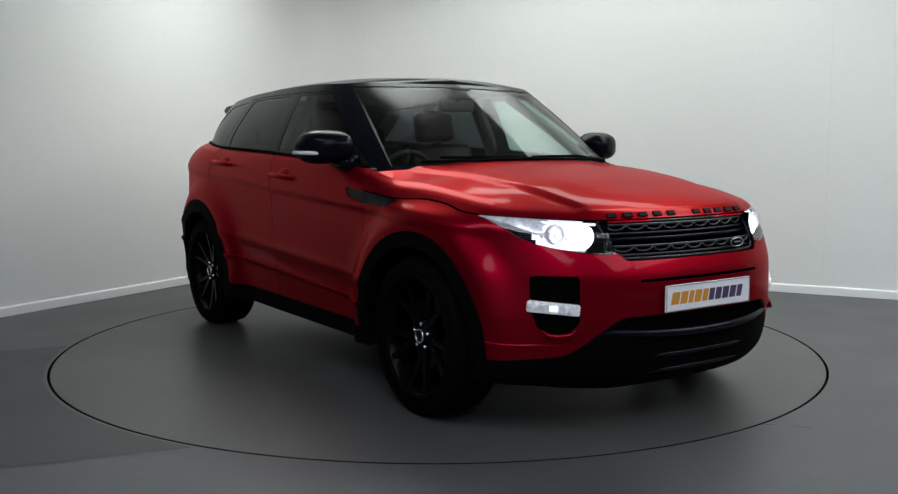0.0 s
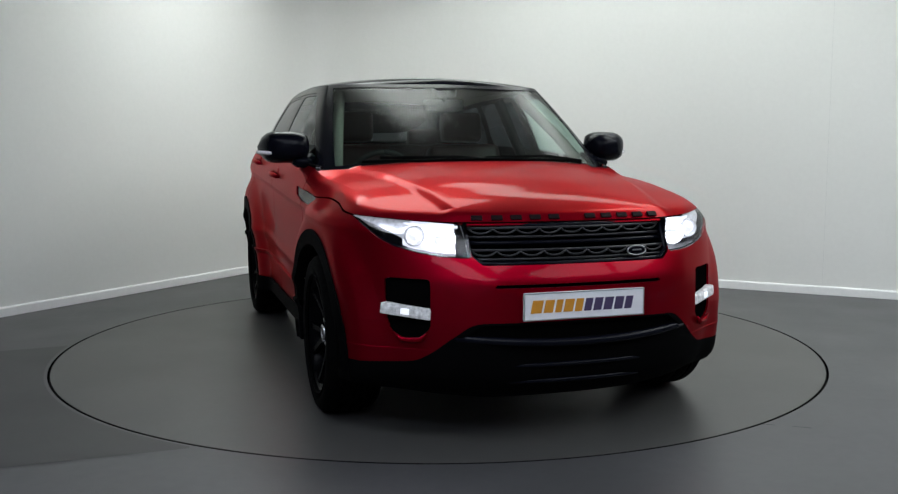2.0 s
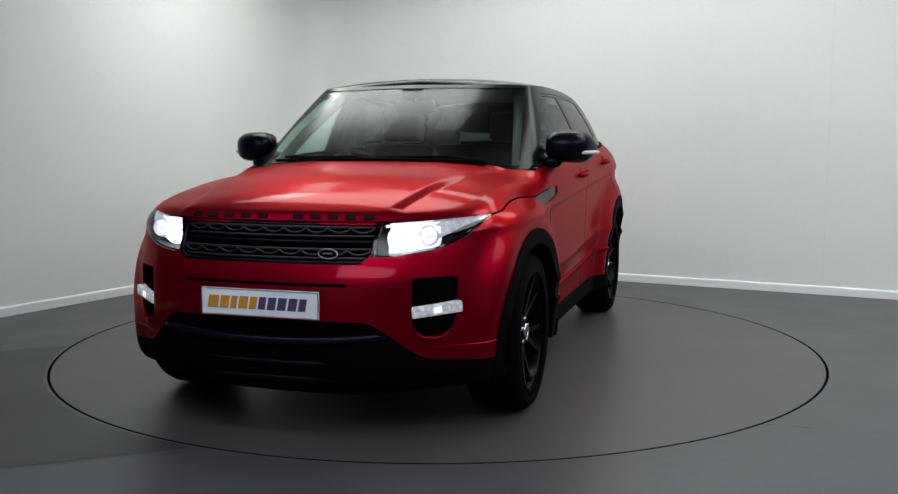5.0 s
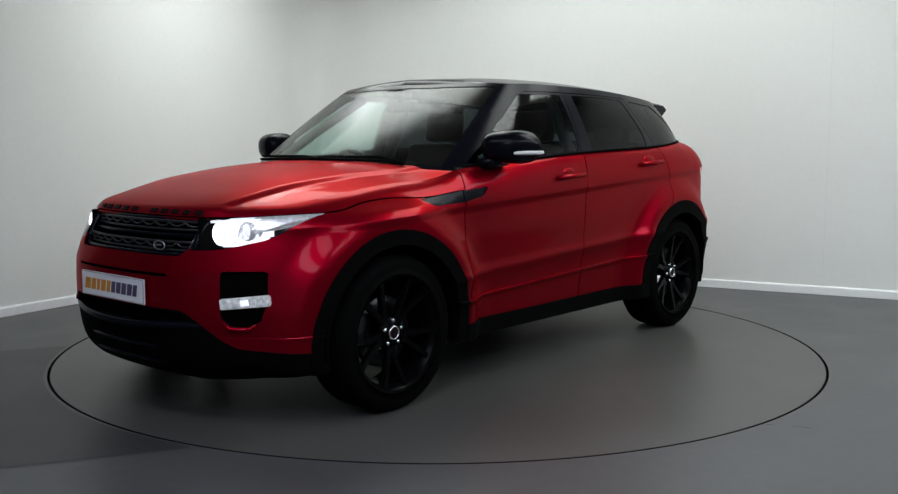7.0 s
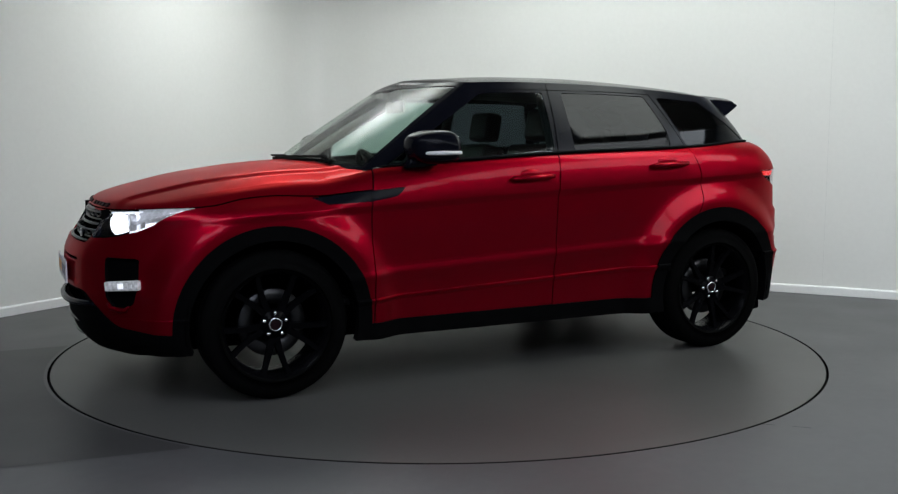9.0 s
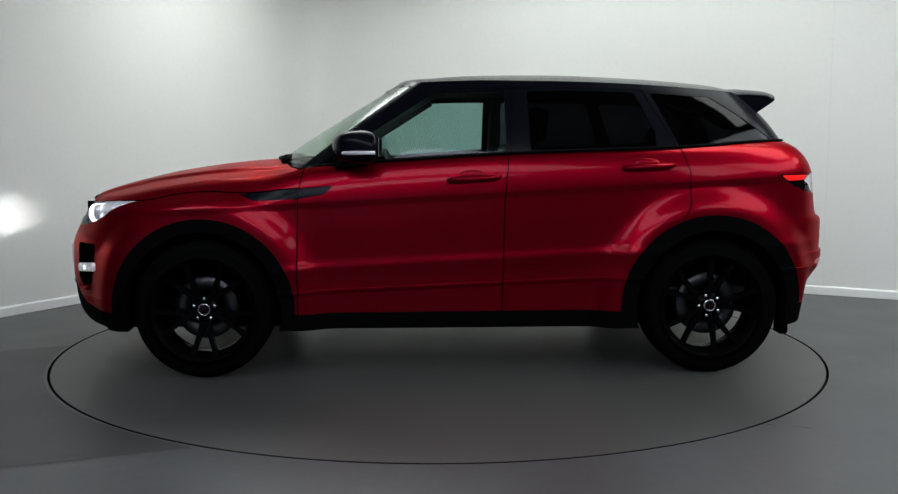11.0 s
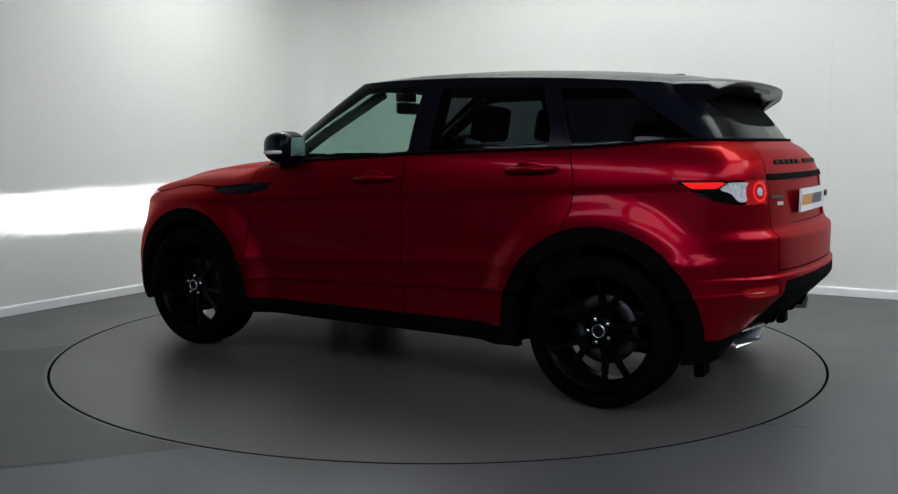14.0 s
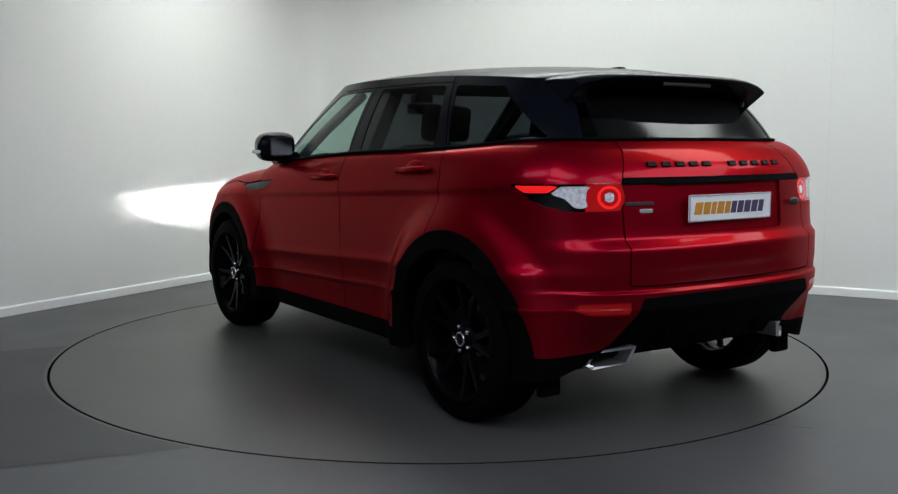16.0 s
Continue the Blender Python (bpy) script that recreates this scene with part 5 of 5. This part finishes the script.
def build_wheels(car):
    proto = {}
    for hx in (HUB_F, HUB_R):
        for s in (1, -1):
            wheel = new("wheel")
            wheel.parent = car
            wheel.matrix_basis = pose(hx, s * 0.80, HUB_Z, 0, 0, 0 if s > 0 else 180) @ pose(0, 0, 0, 0, 17 if hx > 0 else 40, 0)
            tagged(wheel, "black alloy wheel with low-profile tyre")
            if proto:
                for o in proto["parts"]:
                    c = o.copy()
                    scene.collection.objects.link(c)
                    c.parent = wheel
                    c.matrix_basis = o.matrix_basis.copy()
                continue
            made = []
            R = HUB_Z
            prof = [(0.258, -0.115), (0.272, -0.122), (0.305, -0.128), (0.332, -0.122), (R - 0.008, -0.105), (R - 0.001, -0.085)]
            for g in (-0.055, 0.0, 0.055):
                prof += [(R, g - 0.018), (R, g - 0.006), (R - 0.008, g - 0.005), (R - 0.008, g + 0.005), (R, g + 0.006), (R, g + 0.018)]
            prof += [(R - 0.001, 0.085), (R - 0.008, 0.105), (0.332, 0.122), (0.305, 0.128), (0.272, 0.122), (0.258, 0.115)]
            V, F = revolve(prof, 72, "y")
            made.append(sheet("tyre", *orient(V, F, np.zeros(3)), RUBBER, wheel, "black low-profile tyre"))
            # barrel and lip
            V, F = revolve([(0.262, -0.11), (0.245, -0.09), (0.235, 0.03), (0.242, 0.085), (0.258, 0.105), (0.264, 0.113), (0.268, 0.112)], 64, "y")
            made.append(sheet("barrel", V, F, RIM, wheel))
            # five pairs of spokes that open outwards
            for i in range(5):
                for d in (-1, 1):
                    a0, a1 = radians(72 * i + d * 9), radians(72 * i + d * 15)
                    bm = bmesh.new()
                    st = []
                    for r, a, w, yo, th in ((0.045, a0 * 1.0, 0.020, 0.066, 0.030), (0.12, a0 + (a1 - a0) * 0.2, 0.017, 0.074, 0.026), (0.20, a0 + (a1 - a0) * 0.7, 0.014, 0.088, 0.024), (0.252, a1, 0.016, 0.100, 0.022)):
                        c, s_ = math.cos(a), math.sin(a)
                        t = Vector((-s_, 0, c))
                        p = Vector((r * c, yo, r * s_))
                        o = Vector((0, 1, 0))
                        st.append([bm.verts.new(p + t * w - o * th), bm.verts.new(p + t * w * 0.8), bm.verts.new(p - t * w * 0.8), bm.verts.new(p - t * w - o * th)])
                    for q in range(3):
                        for j in range(4):
                            bm.faces.new((st[q][j], st[q][(j + 1) % 4], st[q + 1][(j + 1) % 4], st[q + 1][j]))
                    bm.faces.new(st[0])
                    bm.faces.new(st[-1][::-1])
                    bmesh.ops.recalc_face_normals(bm, faces=bm.faces)
                    made.append(part("spoke", bm, RIM, wheel))
            V, F = revolve([(0.062, 0.03), (0.072, 0.055), (0.066, 0.070), (0.036, 0.074), (0.034, 0.082)], 40, "y")
            made.append(sheet("hub", *orient(V, F, np.array((0, 0.0, 0))), RIM, wheel))
            V, F = revolve([(0.034, 0.074), (0.034, 0.086), (0.030, 0.090), (0.026, 0.089), (0.026, 0.084)], 32, "y")
            made.append(sheet("cap_ring", V, F, CHROME, wheel, "silver cap ring"))
            V, F = revolve([(0.027, 0.084), (0.018, 0.087), (0.0005, 0.088)], 24, "y")
            made.append(sheet("cap", V, F, LETTER, wheel))
            for i in range(5):
                a = radians(72 * i + 36)
                V, F = revolve([(0.0105, 0.060), (0.0105, 0.078), (0.008, 0.083), (0.0004, 0.084)], 8, "y")
                V = [(p[0] + 0.056 * math.cos(a), p[1], p[2] + 0.056 * math.sin(a)) for p in V]
                made.append(sheet("wheel_nut", V, F, CHROME, wheel, "bright wheel nut"))
            V, F = revolve([(0.09, 0.0), (0.095, 0.018), (0.162, 0.018), (0.165, 0.012), (0.165, -0.012), (0.09, -0.015)], 48, "y")
            made.append(sheet("brake_disc", V, F, STEEL, wheel, "grey brake disc"))
            proto["parts"] = made
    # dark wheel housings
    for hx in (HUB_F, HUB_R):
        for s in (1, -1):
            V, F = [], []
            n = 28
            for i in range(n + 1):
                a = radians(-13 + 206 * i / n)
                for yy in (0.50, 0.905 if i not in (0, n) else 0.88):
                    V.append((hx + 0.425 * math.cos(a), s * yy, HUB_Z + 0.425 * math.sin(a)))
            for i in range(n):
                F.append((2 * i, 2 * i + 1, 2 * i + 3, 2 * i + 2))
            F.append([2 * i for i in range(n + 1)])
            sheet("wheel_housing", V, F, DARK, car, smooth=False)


def build_details(car):
    for s in (1, -1):
        # door mirrors: shaped shell, arm, lamp strip and glass
        V, F = [], []
        nu, nv = 24, 13
        for j in range(nv):
            t = j / (nv - 1)
            yy = 0.80 + 0.265 * t
            g = max(0.02, (1 - abs(2 * t - 0.95) ** 3.4)) ** 0.5 if 0 < t < 1 else 0.02
            back = 0.02 * t
            for i in range(nu):
                a = 2 * math.pi * i / nu
                c, q = math.cos(a), math.sin(a)
                ex = 0.145 * g * (abs(c) ** 0.8) * (1 if c > 0 else -0.45)
                ez = 0.082 * g * (abs(q) ** 0.75) * (1 if q > 0 else -1)
                V.append((0.52 + ex - 0.07 * t ** 2, s * yy, 1.200 + ez - (0.012 if q < 0 else 0) * t))
        for j in range(nv - 1):
            for i in range(nu):
                F.append((j * nu + i, j * nu + (i + 1) % nu, (j + 1) * nu + (i + 1) % nu, (j + 1) * nu + i))
        F.append(tuple(range(nu))[::-1])
        F.append(tuple((nv - 1) * nu + i for i in range(nu)))
        shell = sheet("door_mirror", *orient(V, F, np.array((0.5, s * 0.93, 1.2))), BLACK_GLOSS, car, "gloss black door mirror with lamp strip")
        part("arm", prism([(0.47, 1.105), (0.66, 1.090), (0.60, 1.165), (0.48, 1.165)], "xz", min(s * 0.78, s * 0.90), max(s * 0.78, s * 0.90), 0.012), BLACK_GLOSS, shell, "", True)
        pts = [(0.622, s * 0.955, 1.166), (0.585, s * 1.02, 1.167), (0.52, s * 1.058, 1.168), (0.43, s * 1.064, 1.169)]
        sheet("lamp_strip", *tube(pts, [0.006, 0.010, 0.011, 0.009], 8), PLATE, shell, "white indicator strip")
        part("mirror_glass", box_bm(0.004, 0.155, 0.10, 0.001, (0.432, s * 0.925, 1.198), m=Matrix.Rotation(s * radians(14), 4, "Z")), CHROME, shell, "mirror glass")
        # handles with their cups
        for hx, yy, hz in ((-0.075, 0.896, 1.037), (-0.985, 0.893, 1.096)):
            bm = bmesh.new()
            bmesh.ops.create_uvsphere(bm, u_segments=24, v_segments=12, radius=1)
            bmesh.ops.scale(bm, vec=(0.075, 0.014, 0.034), verts=bm.verts)
            bmesh.ops.translate(bm, vec=(hx + 0.01, s * (yy - 0.006), hz + 0.008), verts=bm.verts)
            cup = part("handle_cup", bm, RED, car, "", True)
            pts = [(hx + 0.14, s * (yy + 0.006), hz - 0.012), (hx + 0.12, s * (yy + 0.026), hz - 0.008), (hx, s * (yy + 0.036), hz - 0.002), (hx - 0.11, s * (yy + 0.028), hz + 0.004), (hx - 0.135, s * (yy + 0.006), hz + 0.006)]
            sheet("door_handle", *tube(pts, [0.008, 0.014, 0.015, 0.013, 0.008], 10), RED, car, "red door handle")


# ---- build ----
build_room()
build_floor_marks()
turntable = build_turntable()
build_ceiling_lights()
car = build_car()

TURN = [(0.0, -56.35), (0.5, -58.15), (1.0, -61.9), (1.5, -67.0), (2.0, -72.9), (2.5, -78.8)] + [(t, -96.5 - 11.658 * (t - 4.0)) for t in (3.0, 4.0, 6.0, 8.0, 10.0, 12.0, 14.0, 16.0)]
SHIFT = Vector((-0.079, -0.056, 0))


def motions():
    rows_car, rows_table = [], []
    for t, a in TURN:
        m = pose(0, 0, 0, 0, 0, a)
        rows_table.append((t, m))
        rows_car.append((t, m @ Matrix.Translation(SHIFT)))
    walk(turntable, rows_table)
    walk(car, rows_car)


motions()
